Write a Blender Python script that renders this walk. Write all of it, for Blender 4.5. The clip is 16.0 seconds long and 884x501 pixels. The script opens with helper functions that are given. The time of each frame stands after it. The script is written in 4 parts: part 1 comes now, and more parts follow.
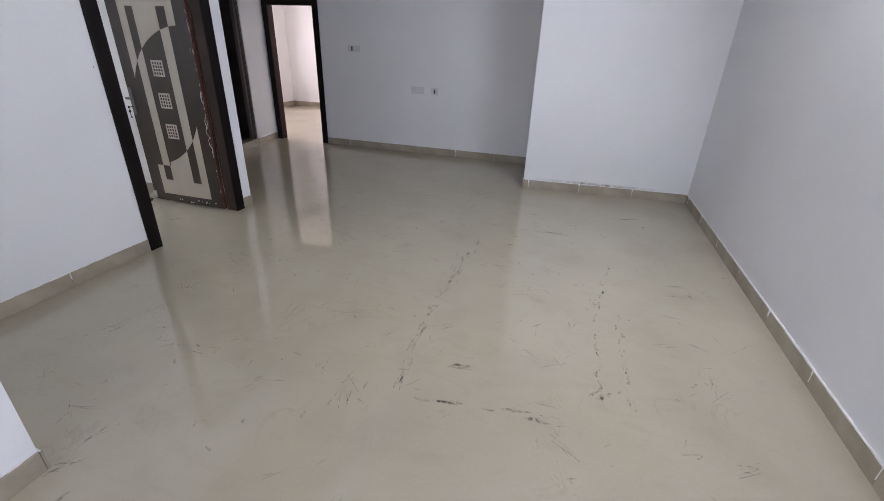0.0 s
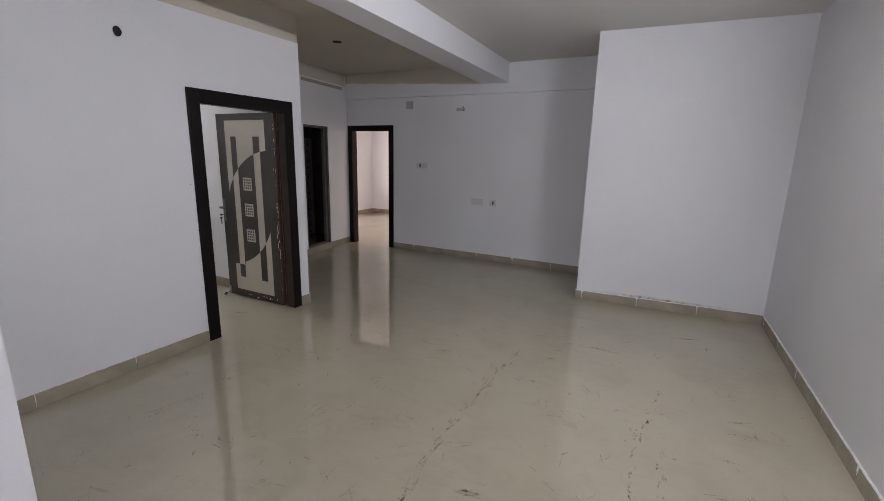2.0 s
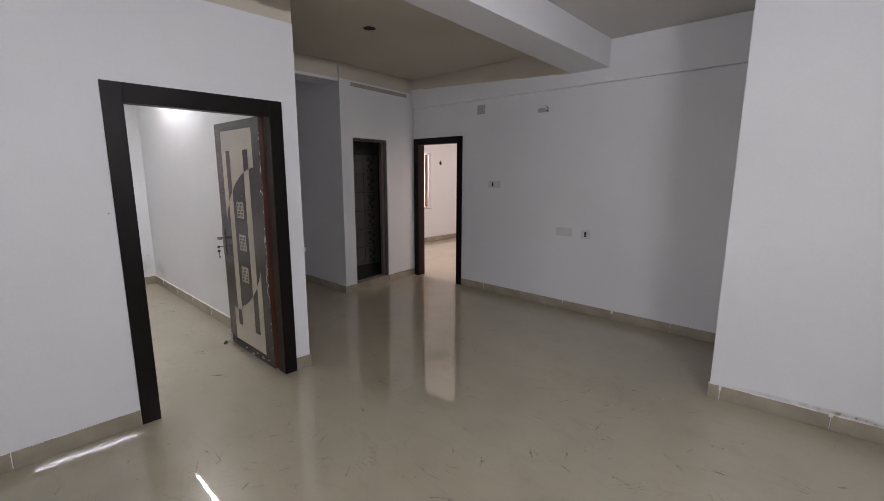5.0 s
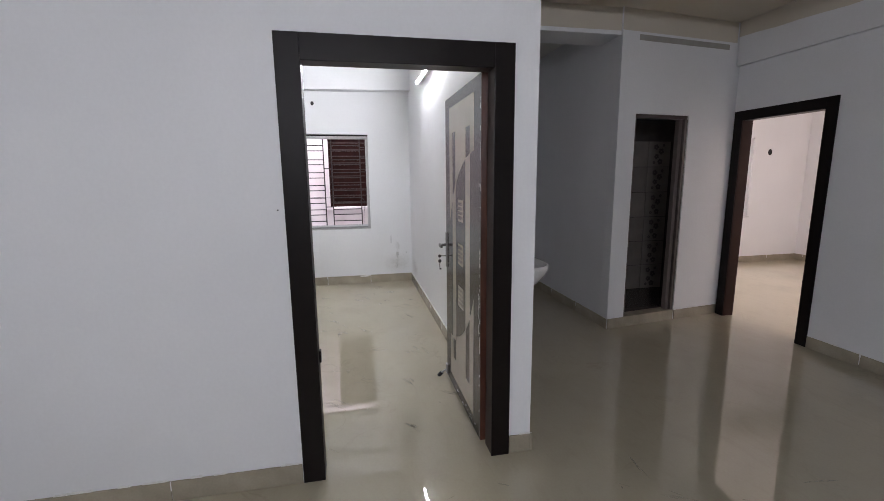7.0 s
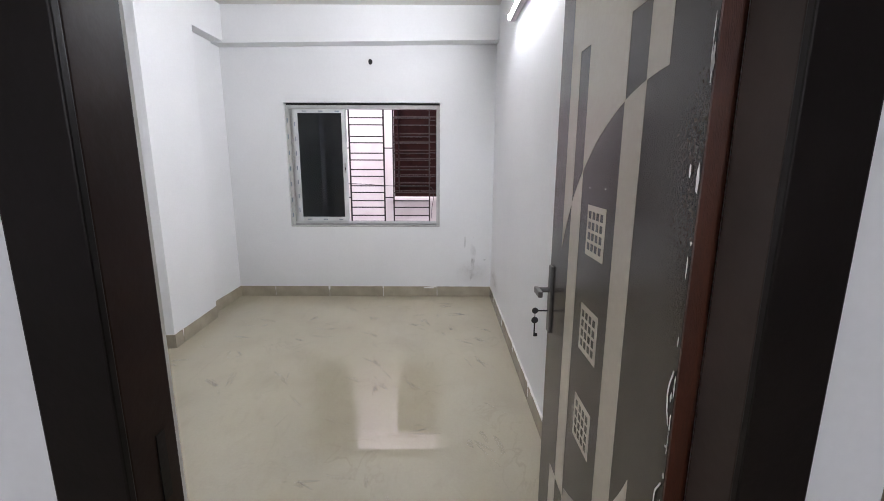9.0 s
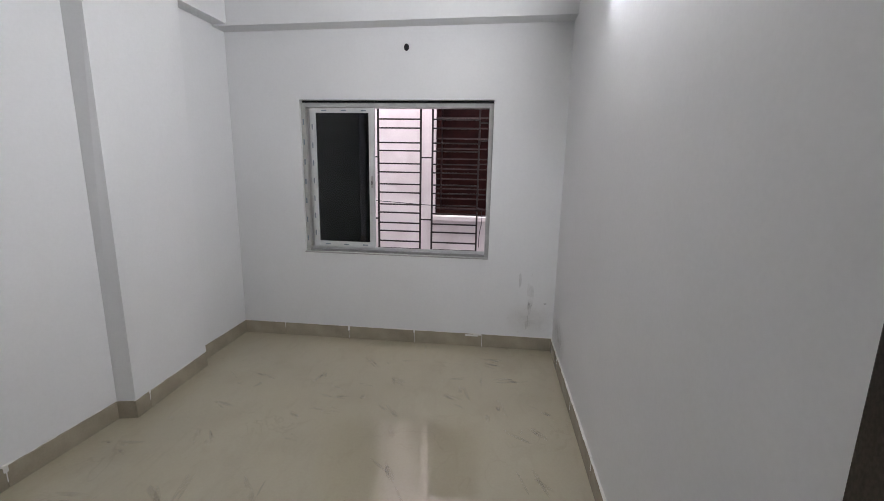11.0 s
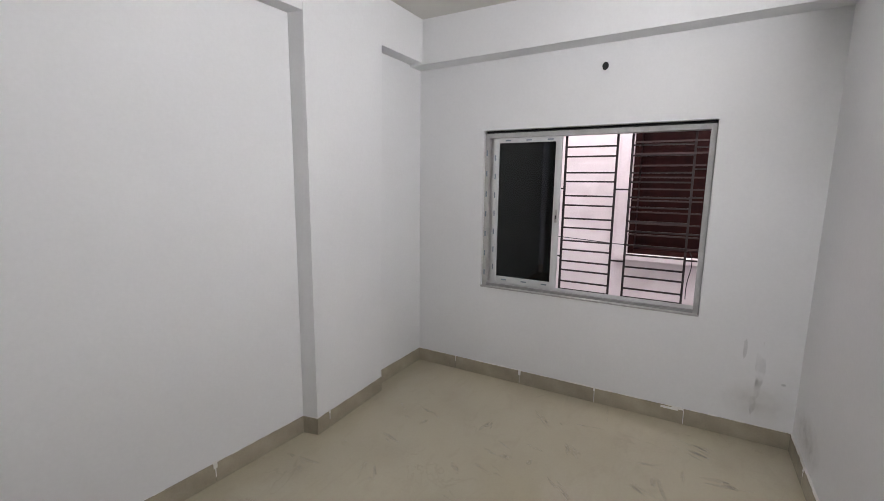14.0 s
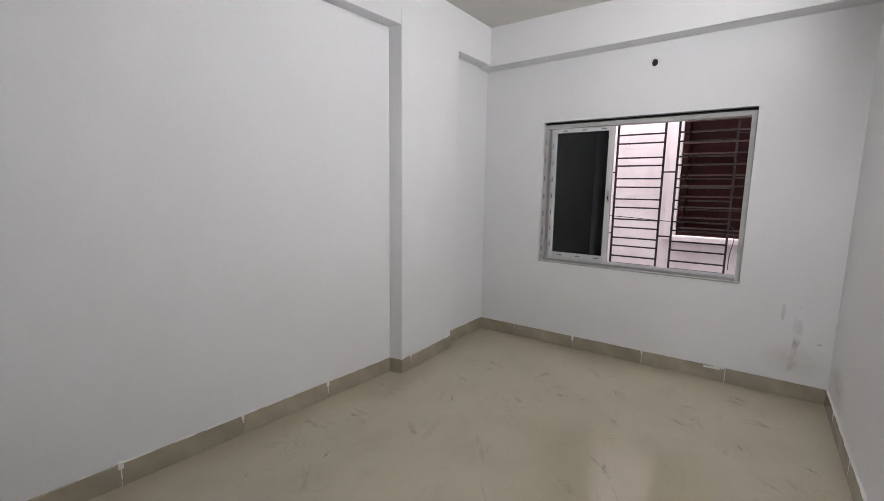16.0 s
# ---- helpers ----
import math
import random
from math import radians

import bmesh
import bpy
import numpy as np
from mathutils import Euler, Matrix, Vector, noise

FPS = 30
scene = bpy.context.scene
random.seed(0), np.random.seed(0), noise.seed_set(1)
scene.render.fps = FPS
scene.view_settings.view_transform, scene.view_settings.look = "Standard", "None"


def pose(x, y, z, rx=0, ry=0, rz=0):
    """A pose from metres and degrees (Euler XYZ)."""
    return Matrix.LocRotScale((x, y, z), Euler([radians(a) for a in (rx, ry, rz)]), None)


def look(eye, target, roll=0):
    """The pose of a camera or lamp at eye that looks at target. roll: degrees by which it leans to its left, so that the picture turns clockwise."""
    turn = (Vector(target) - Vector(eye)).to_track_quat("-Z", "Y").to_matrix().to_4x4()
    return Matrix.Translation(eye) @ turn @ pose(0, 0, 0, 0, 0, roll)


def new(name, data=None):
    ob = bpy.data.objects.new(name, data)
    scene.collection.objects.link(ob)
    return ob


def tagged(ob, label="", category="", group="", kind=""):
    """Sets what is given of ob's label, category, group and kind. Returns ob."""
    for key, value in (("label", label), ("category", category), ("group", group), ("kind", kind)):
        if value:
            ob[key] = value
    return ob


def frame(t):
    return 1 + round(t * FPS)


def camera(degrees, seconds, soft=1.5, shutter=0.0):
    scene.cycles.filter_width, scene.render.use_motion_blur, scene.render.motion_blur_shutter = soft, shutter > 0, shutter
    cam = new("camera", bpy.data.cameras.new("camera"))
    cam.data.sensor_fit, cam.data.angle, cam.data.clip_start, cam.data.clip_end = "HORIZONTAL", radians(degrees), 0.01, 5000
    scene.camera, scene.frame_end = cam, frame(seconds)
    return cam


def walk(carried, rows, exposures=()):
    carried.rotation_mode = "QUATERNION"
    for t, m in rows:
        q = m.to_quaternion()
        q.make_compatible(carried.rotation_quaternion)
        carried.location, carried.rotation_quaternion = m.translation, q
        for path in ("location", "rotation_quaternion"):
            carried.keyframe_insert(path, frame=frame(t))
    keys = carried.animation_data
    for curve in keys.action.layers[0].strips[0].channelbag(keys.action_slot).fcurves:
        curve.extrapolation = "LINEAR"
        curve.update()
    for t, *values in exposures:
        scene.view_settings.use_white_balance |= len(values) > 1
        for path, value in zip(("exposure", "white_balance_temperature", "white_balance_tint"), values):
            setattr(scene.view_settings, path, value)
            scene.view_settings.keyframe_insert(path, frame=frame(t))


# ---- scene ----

# ---- camera and walk ----
cam = camera(91.0, 16.0, soft=0.75)
PATH = [
    (0, (3.139, -2.326, 1.589), (2.625, -0.597, 0.724), 2.0),
    (0.5, (3.233, -2.311, 1.615), (2.639, -0.514, 0.967), 1.3),
    (1, (3.322, -2.261, 1.634), (2.581, -0.475, 1.121), 1.0),
    (1.5, (3.379, -2.26, 1.649), (2.536, -0.504, 1.195), 1.2),
    (2, (3.44, -2.231, 1.653), (2.542, -0.497, 1.22), 1.3),
    (2.5, (3.439, -2.136, 1.643), (2.492, -0.425, 1.223), 1.3),
    (3, (3.346, -1.887, 1.638), (2.333, -0.209, 1.239), 1.2),
    (5.5, (3.05, -0.287, 1.587), (1.515, 0.952, 1.259), -0.0),
    (6, (2.75, -0.085, 1.554), (1.007, 0.843, 1.238), -0.3),
    (6.5, (2.441, 0.1, 1.522), (0.568, 0.729, 1.209), -0.5),
    (7, (2.066, 0.299, 1.516), (0.134, 0.691, 1.174), -0.6),
    (7.5, (1.699, 0.374, 1.501), (-0.255, 0.608, 1.145), -0.4),
    (8, (1.325, 0.46, 1.487), (-0.631, 0.648, 1.112), -0.2),
    (8.5, (0.941, 0.557, 1.478), (-1.02, 0.63, 1.089), 0.2),
    (9, (0.558, 0.55, 1.475), (-1.402, 0.554, 1.076), 0.2),
    (9.5, (0.228, 0.57, 1.484), (-1.731, 0.497, 1.086), 0.5),
    (12, (-0.875, 0.527, 1.643), (-2.796, 0.117, 1.271), 0.7),
    (12.5, (-0.98, 0.516, 1.654), (-2.863, -0.061, 1.307), 0.5),
    (13, (-0.953, 0.464, 1.649), (-2.786, -0.265, 1.32), 0.7),
    (13.5, (-0.911, 0.463, 1.654), (-2.696, -0.384, 1.339), 0.7),
    (14, (-0.82, 0.428, 1.653), (-2.537, -0.551, 1.345), 0.7),
    (14.5, (-0.638, 0.397, 1.647), (-2.28, -0.703, 1.343), 0.7),
    (15, (-0.461, 0.42, 1.62), (-2.078, -0.717, 1.322), 0.7),
    (15.5, (-0.343, 0.509, 1.571), (-1.95, -0.644, 1.277), 0.5),
    (16, (-0.234, 0.588, 1.462), (-1.84, -0.569, 1.179), 0.8),
]
EXPOSURES = [(0.0, 1.15, 6130, 23), (1.0, 0.54, 6350, 21), (1.7, 0.6, 6390, 23), (2.5, 0.87, 6610, 24), (5.5, 0.85, 6580, 24), (7.0, 0.84, 6370, 22), (8.0, 0.71, 6270, 20), (9.0, 0.89, 6370, 22), (9.6, 0.74, 6400, 21), (12.2, 0.14, 6600, 21), (13.0, 0.27, 6640, 22), (14.0, 0.38, 6680, 22), (16.0, 0.4, 6680, 22)]
walk(cam, [(t, look(e, g, r)) for t, e, g, r in PATH], EXPOSURES)

# ---- world, sun, large lights ----
world = bpy.data.worlds.new("world")
scene.world = world
world.use_nodes = True
wn = world.node_tree.nodes
sky = wn.new("ShaderNodeTexSky")
sky.sky_type = "NISHITA"
sky.sun_disc = False
sky.sun_elevation, sky.sun_rotation = radians(52), radians(200)
wn["Background"].inputs["Strength"].default_value = 0.12
world.node_tree.links.new(sky.outputs["Color"], wn["Background"].inputs["Color"])


def lamp(name, kind, m, energy, color, **kw):
    d = bpy.data.lights.new(name, kind)
    d.energy, d.color = energy, color
    if kind == "AREA":
        d.shape, d.size, d.size_y = "RECTANGLE", kw["size"], kw["size_y"]
    if kind == "SUN":
        d.angle = kw["angle"]
    ob = new(name, d)
    ob.matrix_world = m
    return ob


lamp("sun", "SUN", look((0, 0, 10), (0.9, 2.2, 0)), 1.0, (1.0, 0.96, 0.9), angle=radians(12))
# daylight in the balcony opening behind the walk's start
lamp("balcony_daylight", "AREA", look((2.9, -5.35, 1.25), (2.6, 0, 1.1)), 24, (0.90, 0.95, 1.0), size=2.3, size_y=2.2)
# daylight from the strip of sky between the two buildings, and in the far room's window
lamp("gap_daylight", "AREA", look((-4.62, 0.0, 4.6), (-4.80, 0.0, 0)), 330, (0.97, 0.98, 1.0), size=5.0, size_y=0.6)
lamp("far_room_window_daylight", "AREA", look((-4.27, 6.01, 1.42), (0, 6.0, 1.1)), 55, (1.0, 0.90, 0.84), size=1.5, size_y=1.26)
# the lit tubes on the bedroom wall and long hall wall; the far room's is an added fill
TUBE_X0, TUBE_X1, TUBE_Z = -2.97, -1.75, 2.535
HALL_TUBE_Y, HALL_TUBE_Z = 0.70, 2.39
TUBE_STRENGTH, HALL_TUBE_STRENGTH, FAR_FILL_STRENGTH = 230.0, 250.0, 270.0


# ---- materials ----
def mat(name, color, rough=0.5, metal=0.0, var=0.0, vscale=3.0, grain=0.0, gscale=120.0, bump=0.0, bscale=80.0,
        spec=0.5, second=None, sscale=6.0, slo=0.5, shi=0.65, rvar=0.0, stretch=(1, 1, 1), rnd=0.0, coord="Object"):
    """A principled paint with two scales of variation, an optional second colour in patches, and a bump."""
    m = bpy.data.materials.new(name)
    m.use_nodes = True
    nt = m.node_tree
    p = nt.nodes["Principled BSDF"]
    p.inputs["Roughness"].default_value, p.inputs["Metallic"].default_value = rough, metal
    p.inputs["Specular IOR Level"].default_value = spec
    tc = nt.nodes.new("ShaderNodeTexCoord")
    mp = nt.nodes.new("ShaderNodeMapping")
    mp.inputs["Scale"].default_value = stretch
    nt.links.new(tc.outputs[coord], mp.inputs["Vector"])

    def nz(scale, detail=4.0):
        n = nt.nodes.new("ShaderNodeTexNoise")
        n.inputs["Scale"].default_value, n.inputs["Detail"].default_value = scale, detail
        nt.links.new(mp.outputs["Vector"], n.inputs["Vector"])
        return n.outputs["Fac"]

    def ramp(sock, lo, hi, a, b):
        r = nt.nodes.new("ShaderNodeMapRange")
        r.inputs["From Min"].default_value, r.inputs["From Max"].default_value = lo, hi
        r.inputs["To Min"].default_value, r.inputs["To Max"].default_value = a, b
        nt.links.new(sock, r.inputs["Value"])
        return r.outputs["Result"]

    def math_(op, a, b):
        n = nt.nodes.new("ShaderNodeMath")
        n.operation = op
        for i, v in enumerate((a, b)):
            if isinstance(v, (int, float)):
                n.inputs[i].default_value = v
            else:
                nt.links.new(v, n.inputs[i])
        return n.outputs[0]

    def mix(fac, a, b, blend="MIX"):
        n = nt.nodes.new("ShaderNodeMix")
        n.data_type, n.blend_type = "RGBA", blend
        for sock, v in ((n.inputs["Factor"], fac), (n.inputs["A"], a), (n.inputs["B"], b)):
            if isinstance(v, (int, float)):
                sock.default_value = v
            elif isinstance(v, tuple):
                sock.default_value = (*v, 1)
            else:
                nt.links.new(v, sock)
        return n.outputs["Result"]

    col = color
    if second:
        col = mix(ramp(nz(sscale, 6.0), slo, shi, 0, 1), color, second)
    f = None
    if var:
        f = ramp(nz(vscale), 0.3, 0.7, 1 - var, 1 + var)
    if grain:
        g = ramp(nz(gscale, 2.0), 0.3, 0.7, 1 - grain, 1 + grain)
        f = g if f is None else math_("MULTIPLY", f, g)
    if rnd:
        oi = nt.nodes.new("ShaderNodeObjectInfo")
        g = ramp(oi.outputs["Random"], 0, 1, 1 - rnd, 1 + rnd)
        f = g if f is None else math_("MULTIPLY", f, g)
    if f is not None:
        vm = nt.nodes.new("ShaderNodeVectorMath")
        vm.operation = "SCALE"
        if isinstance(col, tuple):
            vm.inputs[0].default_value = col
        else:
            nt.links.new(col, vm.inputs[0])
        nt.links.new(f, vm.inputs["Scale"])
        col = vm.outputs[0]
    if isinstance(col, tuple):
        p.inputs["Base Color"].default_value = (*col, 1)
    else:
        nt.links.new(col, p.inputs["Base Color"])
    if rvar:
        nt.links.new(ramp(nz(vscale * 2.3), 0.3, 0.7, rough - rvar, rough + rvar), p.inputs["Roughness"])
    if bump:
        b = nt.nodes.new("ShaderNodeBump")
        b.inputs["Strength"].default_value, b.inputs["Distance"].default_value = bump, 0.01
        nt.links.new(nz(bscale, 3.0), b.inputs["Height"])
        nt.links.new(b.outputs["Normal"], p.inputs["Normal"])
    return m


WALL = mat("white_wall_paint", (0.75, 0.756, 0.766), 0.55, var=0.025, vscale=1.3, grain=0.012, gscale=60, bump=0.05, bscale=14, spec=0.35)
CEIL = mat("ceiling_distemper", (0.66, 0.645, 0.61), 0.7, var=0.03, vscale=1.0, grain=0.015, bump=0.08, bscale=30, spec=0.3)
# bay beyond the beam: a warmer, darker tone than CEIL
CEIL_IN = mat("warm_toned_distemper", (0.60, 0.55, 0.46), 0.7, var=0.04, vscale=1.0, grain=0.015, bump=0.08, bscale=30, spec=0.3)
SKIRT = mat("beige_skirting_tile", (0.33, 0.29, 0.222), 0.035, var=0.15, vscale=6, grain=0.04, gscale=90, rnd=0.06)
GROUT = mat("white_putty", (0.74, 0.73, 0.70), 0.7, var=0.05, vscale=20, bump=0.2)
FRAME = mat("dark_brown_door_frame_paint", (0.007, 0.0045, 0.004), 0.42, var=0.15, vscale=6, bump=0.05, bscale=60, spec=0.16)
# right jamb only: a paler, greyer brown than JAMB
JAMB_PALER = mat("paler_brown_jamb_paint", (0.046, 0.032, 0.027), 0.5, var=0.18, vscale=5, bump=0.06, bscale=50, spec=0.14)
JAMB = mat("brown_jamb_paint", (0.024, 0.010, 0.0075), 0.42, var=0.18, vscale=5, bump=0.06, bscale=50, spec=0.14)
EDGE = mat("red_brown_raw_wood", (0.064, 0.018, 0.008), 0.42, var=0.25, vscale=4, grain=0.15, gscale=40, bump=0.2, stretch=(8, 8, 1))
LAM_DARK = mat("dark_grey_brown_laminate", (0.037, 0.028, 0.022), 0.24, var=0.08, vscale=5, spec=0.42, grain=0.2, gscale=260, stretch=(1, 1, 0.6))
LAM_BEIGE = mat("beige_laminate", (0.45, 0.405, 0.335), 0.24, var=0.03, vscale=6, grain=0.02, gscale=60)
STEEL = mat("brushed_steel", (0.42, 0.41, 0.40), 0.32, metal=1.0, var=0.1, vscale=20)
ALU = mat("white_coated_aluminium", (0.56, 0.57, 0.57), 0.38, var=0.06, vscale=8, grain=0.03)
ALU_DIM = mat("dull_grey_aluminium", (0.40, 0.40, 0.39), 0.42, var=0.12, vscale=12, grain=0.05)
TRACK = mat("grey_aluminium_track", (0.30, 0.30, 0.30), 0.4, metal=0.5, var=0.1, vscale=10)
TAPE = mat("blue_grey_film_mark", (0.16, 0.20, 0.24), 0.5, var=0.2)
RUBBER = mat("black_rubber", (0.012, 0.012, 0.013), 0.6, var=0.1)
IRON = mat("dark_painted_iron", (0.022, 0.014, 0.013), 0.45, var=0.25, vscale=18, bump=0.15)
# near-black for the shade inside holes; the bracket's wires share it
HOLE = mat("hole_and_wire_black", (0.012, 0.012, 0.013), 0.8, var=0.2)
PLASTIC = mat("white_switch_plastic", (0.62, 0.62, 0.62), 0.35, var=0.03, vscale=15)
GREY_BOX = mat("grey_cover_plate", (0.42, 0.42, 0.43), 0.5, var=0.05, vscale=15)
PORCELAIN = mat("white_porcelain", (0.75, 0.75, 0.74), 0.12, var=0.03, vscale=9)
NB_WALL = mat("pinkish_render", (0.70, 0.635, 0.63), 0.8, var=0.06, vscale=2.0, grain=0.04, bump=0.2, second=(0.62, 0.55, 0.545), sscale=2.5)
NB_DARK = mat("dark_maroon_paint", (0.021, 0.0034, 0.0024), 0.55, var=0.25, vscale=9, spec=0.15)
NB_BAR = mat("weathered_grey_brown_bar", (0.030, 0.015, 0.012), 0.6, var=0.35, vscale=14)
# tile tones kept dark: the unlit bathroom's shade is in the colour
BATH_TILE = mat("unlit_bathroom_tile", (0.072, 0.062, 0.058), 0.25, var=0.15, vscale=6, rnd=0.1)
BATH_PALE = mat("pale_grey_bathroom_tile", (0.20, 0.175, 0.158), 0.25, var=0.1, vscale=6, rnd=0.06)
STRIPE = mat("grey_brown_wall_stripe", (0.36, 0.345, 0.315), 0.6, var=0.1, vscale=9, bump=0.1)
FLOWER = mat("dark_flower_print", (0.050, 0.037, 0.032), 0.3, var=0.2)
PVC_PALE = mat("pale_brown_pvc", (0.15, 0.125, 0.115), 0.4, var=0.1)
PVC = mat("brown_pvc_door_frame", (0.075, 0.058, 0.052), 0.35, var=0.1)
GROUND = mat("grey_concrete_ground", (0.22, 0.21, 0.20), 0.9, var=0.2, vscale=0.6, grain=0.1, bump=0.3)


def floor_material():
    """Polished cream vitrified stone: soft veins, dust and dull scuffed patches."""
    m = mat("polished_cream_floor_tile", (0.418, 0.374, 0.280), 0.10, var=0.04, vscale=1.2, grain=0.02, gscale=70,
            second=(0.380, 0.336, 0.250), sscale=2.2, slo=0.5, shi=0.8, coord="Object")
    nt = m.node_tree
    p = nt.nodes["Principled BSDF"]
    p.inputs["Specular IOR Level"].default_value = 1.0
    tc = nt.nodes.new("ShaderNodeTexCoord")
    w = nt.nodes.new("ShaderNodeTexNoise")
    w.inputs["Scale"].default_value, w.inputs["Detail"].default_value, w.inputs["Distortion"].default_value = 2.6, 6, 1.4
    nt.links.new(tc.outputs["Object"], w.inputs["Vector"])
    sub = nt.nodes.new("ShaderNodeMath")
    sub.operation = "SUBTRACT"
    sub.inputs[1].default_value = 0.5
    nt.links.new(w.outputs["Fac"], sub.inputs[0])
    ab = nt.nodes.new("ShaderNodeMath")
    ab.operation = "ABSOLUTE"
    nt.links.new(sub.outputs[0], ab.inputs[0])
    vein = nt.nodes.new("ShaderNodeMapRange")
    for k, v in (("From Min", 0.0), ("From Max", 0.018), ("To Min", 0.22), ("To Max", 0.0)):
        vein.inputs[k].default_value = v
    nt.links.new(ab.outputs[0], vein.inputs["Value"])
    mask = nt.nodes.new("ShaderNodeTexNoise")
    mask.inputs["Scale"].default_value = 1.7
    nt.links.new(tc.outputs["Object"], mask.inputs["Vector"])
    mr = nt.nodes.new("ShaderNodeMapRange")
    for k, v in (("From Min", 0.5), ("From Max", 0.68), ("To Min", 0.0), ("To Max", 1.0)):
        mr.inputs[k].default_value = v
    nt.links.new(mask.outputs["Fac"], mr.inputs["Value"])
    mul = nt.nodes.new("ShaderNodeMath")
    mul.operation = "MULTIPLY"
    nt.links.new(vein.outputs[0], mul.inputs[0])
    nt.links.new(mr.outputs[0], mul.inputs[1])
    # soft slanting cloud streaks in the stone
    mp = nt.nodes.new("ShaderNodeMapping")
    mp.inputs["Rotation"].default_value, mp.inputs["Scale"].default_value = (0, 0, -0.8), (2.0, 5.2, 1)
    nt.links.new(tc.outputs["Object"], mp.inputs["Vector"])
    st = nt.nodes.new("ShaderNodeTexNoise")
    st.inputs["Scale"].default_value, st.inputs["Detail"].default_value, st.inputs["Distortion"].default_value = 1.4, 6, 2.0
    nt.links.new(mp.outputs["Vector"], st.inputs["Vector"])
    sm = nt.nodes.new("ShaderNodeMapRange")
    for k, v in (("From Min", 0.54), ("From Max", 0.80), ("To Min", 0.0), ("To Max", 0.13)):
        sm.inputs[k].default_value = v
    nt.links.new(st.outputs["Fac"], sm.inputs["Value"])
    both = nt.nodes.new("ShaderNodeMath")
    both.operation = "MAXIMUM"
    nt.links.new(mul.outputs[0], both.inputs[0])
    nt.links.new(sm.outputs[0], both.inputs[1])
    mul = both
    link = p.inputs["Base Color"].links[0]
    old = link.from_socket
    mixn = nt.nodes.new("ShaderNodeMix")
    mixn.data_type = "RGBA"
    nt.links.new(mul.outputs[0], mixn.inputs["Factor"])
    nt.links.new(old, mixn.inputs["A"])
    mixn.inputs["B"].default_value = (0.20, 0.165, 0.125, 1)
    nt.links.new(mixn.outputs["Result"], p.inputs["Base Color"])
    dust = nt.nodes.new("ShaderNodeTexNoise")
    dust.inputs["Scale"].default_value, dust.inputs["Detail"].default_value = 3.5, 8
    nt.links.new(tc.outputs["Object"], dust.inputs["Vector"])
    dr = nt.nodes.new("ShaderNodeMapRange")
    for k, v in (("From Min", 0.35), ("From Max", 0.75), ("To Min", 0.016), ("To Max", 0.050)):
        dr.inputs[k].default_value = v
    nt.links.new(dust.outputs["Fac"], dr.inputs["Value"])
    nt.links.new(dr.outputs[0], p.inputs["Roughness"])
    wave = nt.nodes.new("ShaderNodeTexNoise")
    wave.inputs["Scale"].default_value, wave.inputs["Detail"].default_value = 5.0, 3
    nt.links.new(tc.outputs["Object"], wave.inputs["Vector"])
    bp = nt.nodes.new("ShaderNodeBump")
    bp.inputs["Strength"].default_value, bp.inputs["Distance"].default_value = 0.028, 0.01
    nt.links.new(wave.outputs["Fac"], bp.inputs["Height"])
    nt.links.new(bp.outputs["Normal"], p.inputs["Normal"])
    return m


FLOOR = floor_material()


def glass(name, color, rough=0.0):
    m = bpy.data.materials.new(name)
    m.use_nodes = True
    p = m.node_tree.nodes["Principled BSDF"]
    p.inputs["Base Color"].default_value = (*color, 1)
    p.inputs["Roughness"].default_value, p.inputs["Transmission Weight"].default_value = rough, 1.0
    p.inputs["IOR"].default_value = 1.45
    return m


TINT = glass("dark_tinted_glass", (0.035, 0.05, 0.05))


def glow(name, color, strength):
    m = bpy.data.materials.new(name)
    m.use_nodes = True
    p = m.node_tree.nodes["Principled BSDF"]
    p.inputs["Base Color"].default_value = (*color, 1)
    p.inputs["Emission Color"].default_value = (*color, 1)
    p.inputs["Emission Strength"].default_value = strength
    return m


TUBE = glow("lit_tube", (0.93, 1.0, 0.99), TUBE_STRENGTH)
HALL_TUBE = glow("lit_hall_tube", (0.90, 0.97, 1.0), HALL_TUBE_STRENGTH)
FAR_FILL = glow("far_room_fill_glow", (1.0, 0.86, 0.76), FAR_FILL_STRENGTH)


def scuff_material(name, color, cover, scale=38):
    m = bpy.data.materials.new(name)
    m.use_nodes = True
    nt = m.node_tree
    p = nt.nodes["Principled BSDF"]
    p.inputs["Base Color"].default_value = (*color, 1)
    p.inputs["Roughness"].default_value = 0.6
    tc = nt.nodes.new("ShaderNodeTexCoord")
    n = nt.nodes.new("ShaderNodeTexNoise")
    n.inputs["Scale"].default_value, n.inputs["Detail"].default_value = scale, 5
    nt.links.new(tc.outputs["Object"], n.inputs["Vector"])
    r = nt.nodes.new("ShaderNodeMapRange")
    for k, v in (("From Min", 0.40), ("From Max", 0.66), ("To Min", 0.0), ("To Max", cover)):
        r.inputs[k].default_value = v
    nt.links.new(n.outputs["Fac"], r.inputs["Value"])
    nt.links.new(r.outputs[0], p.inputs["Alpha"])
    return m


SCUFF = scuff_material("grey_floor_scuff", (0.11, 0.095, 0.078), 0.50)
SMUDGE = scuff_material("grey_wall_smudge", (0.50, 0.475, 0.42), 0.26, 9)
VEIN = scuff_material("grey_stone_vein", (0.29, 0.258, 0.20), 0.20, 9)
HALL_VEIN = scuff_material("grey_floor_streak", (0.23, 0.205, 0.165), 0.40, 13)
OXIDE = mat("oxidised_dark_steel", (0.13, 0.125, 0.12), 0.36, metal=0.8, var=0.2, vscale=25)


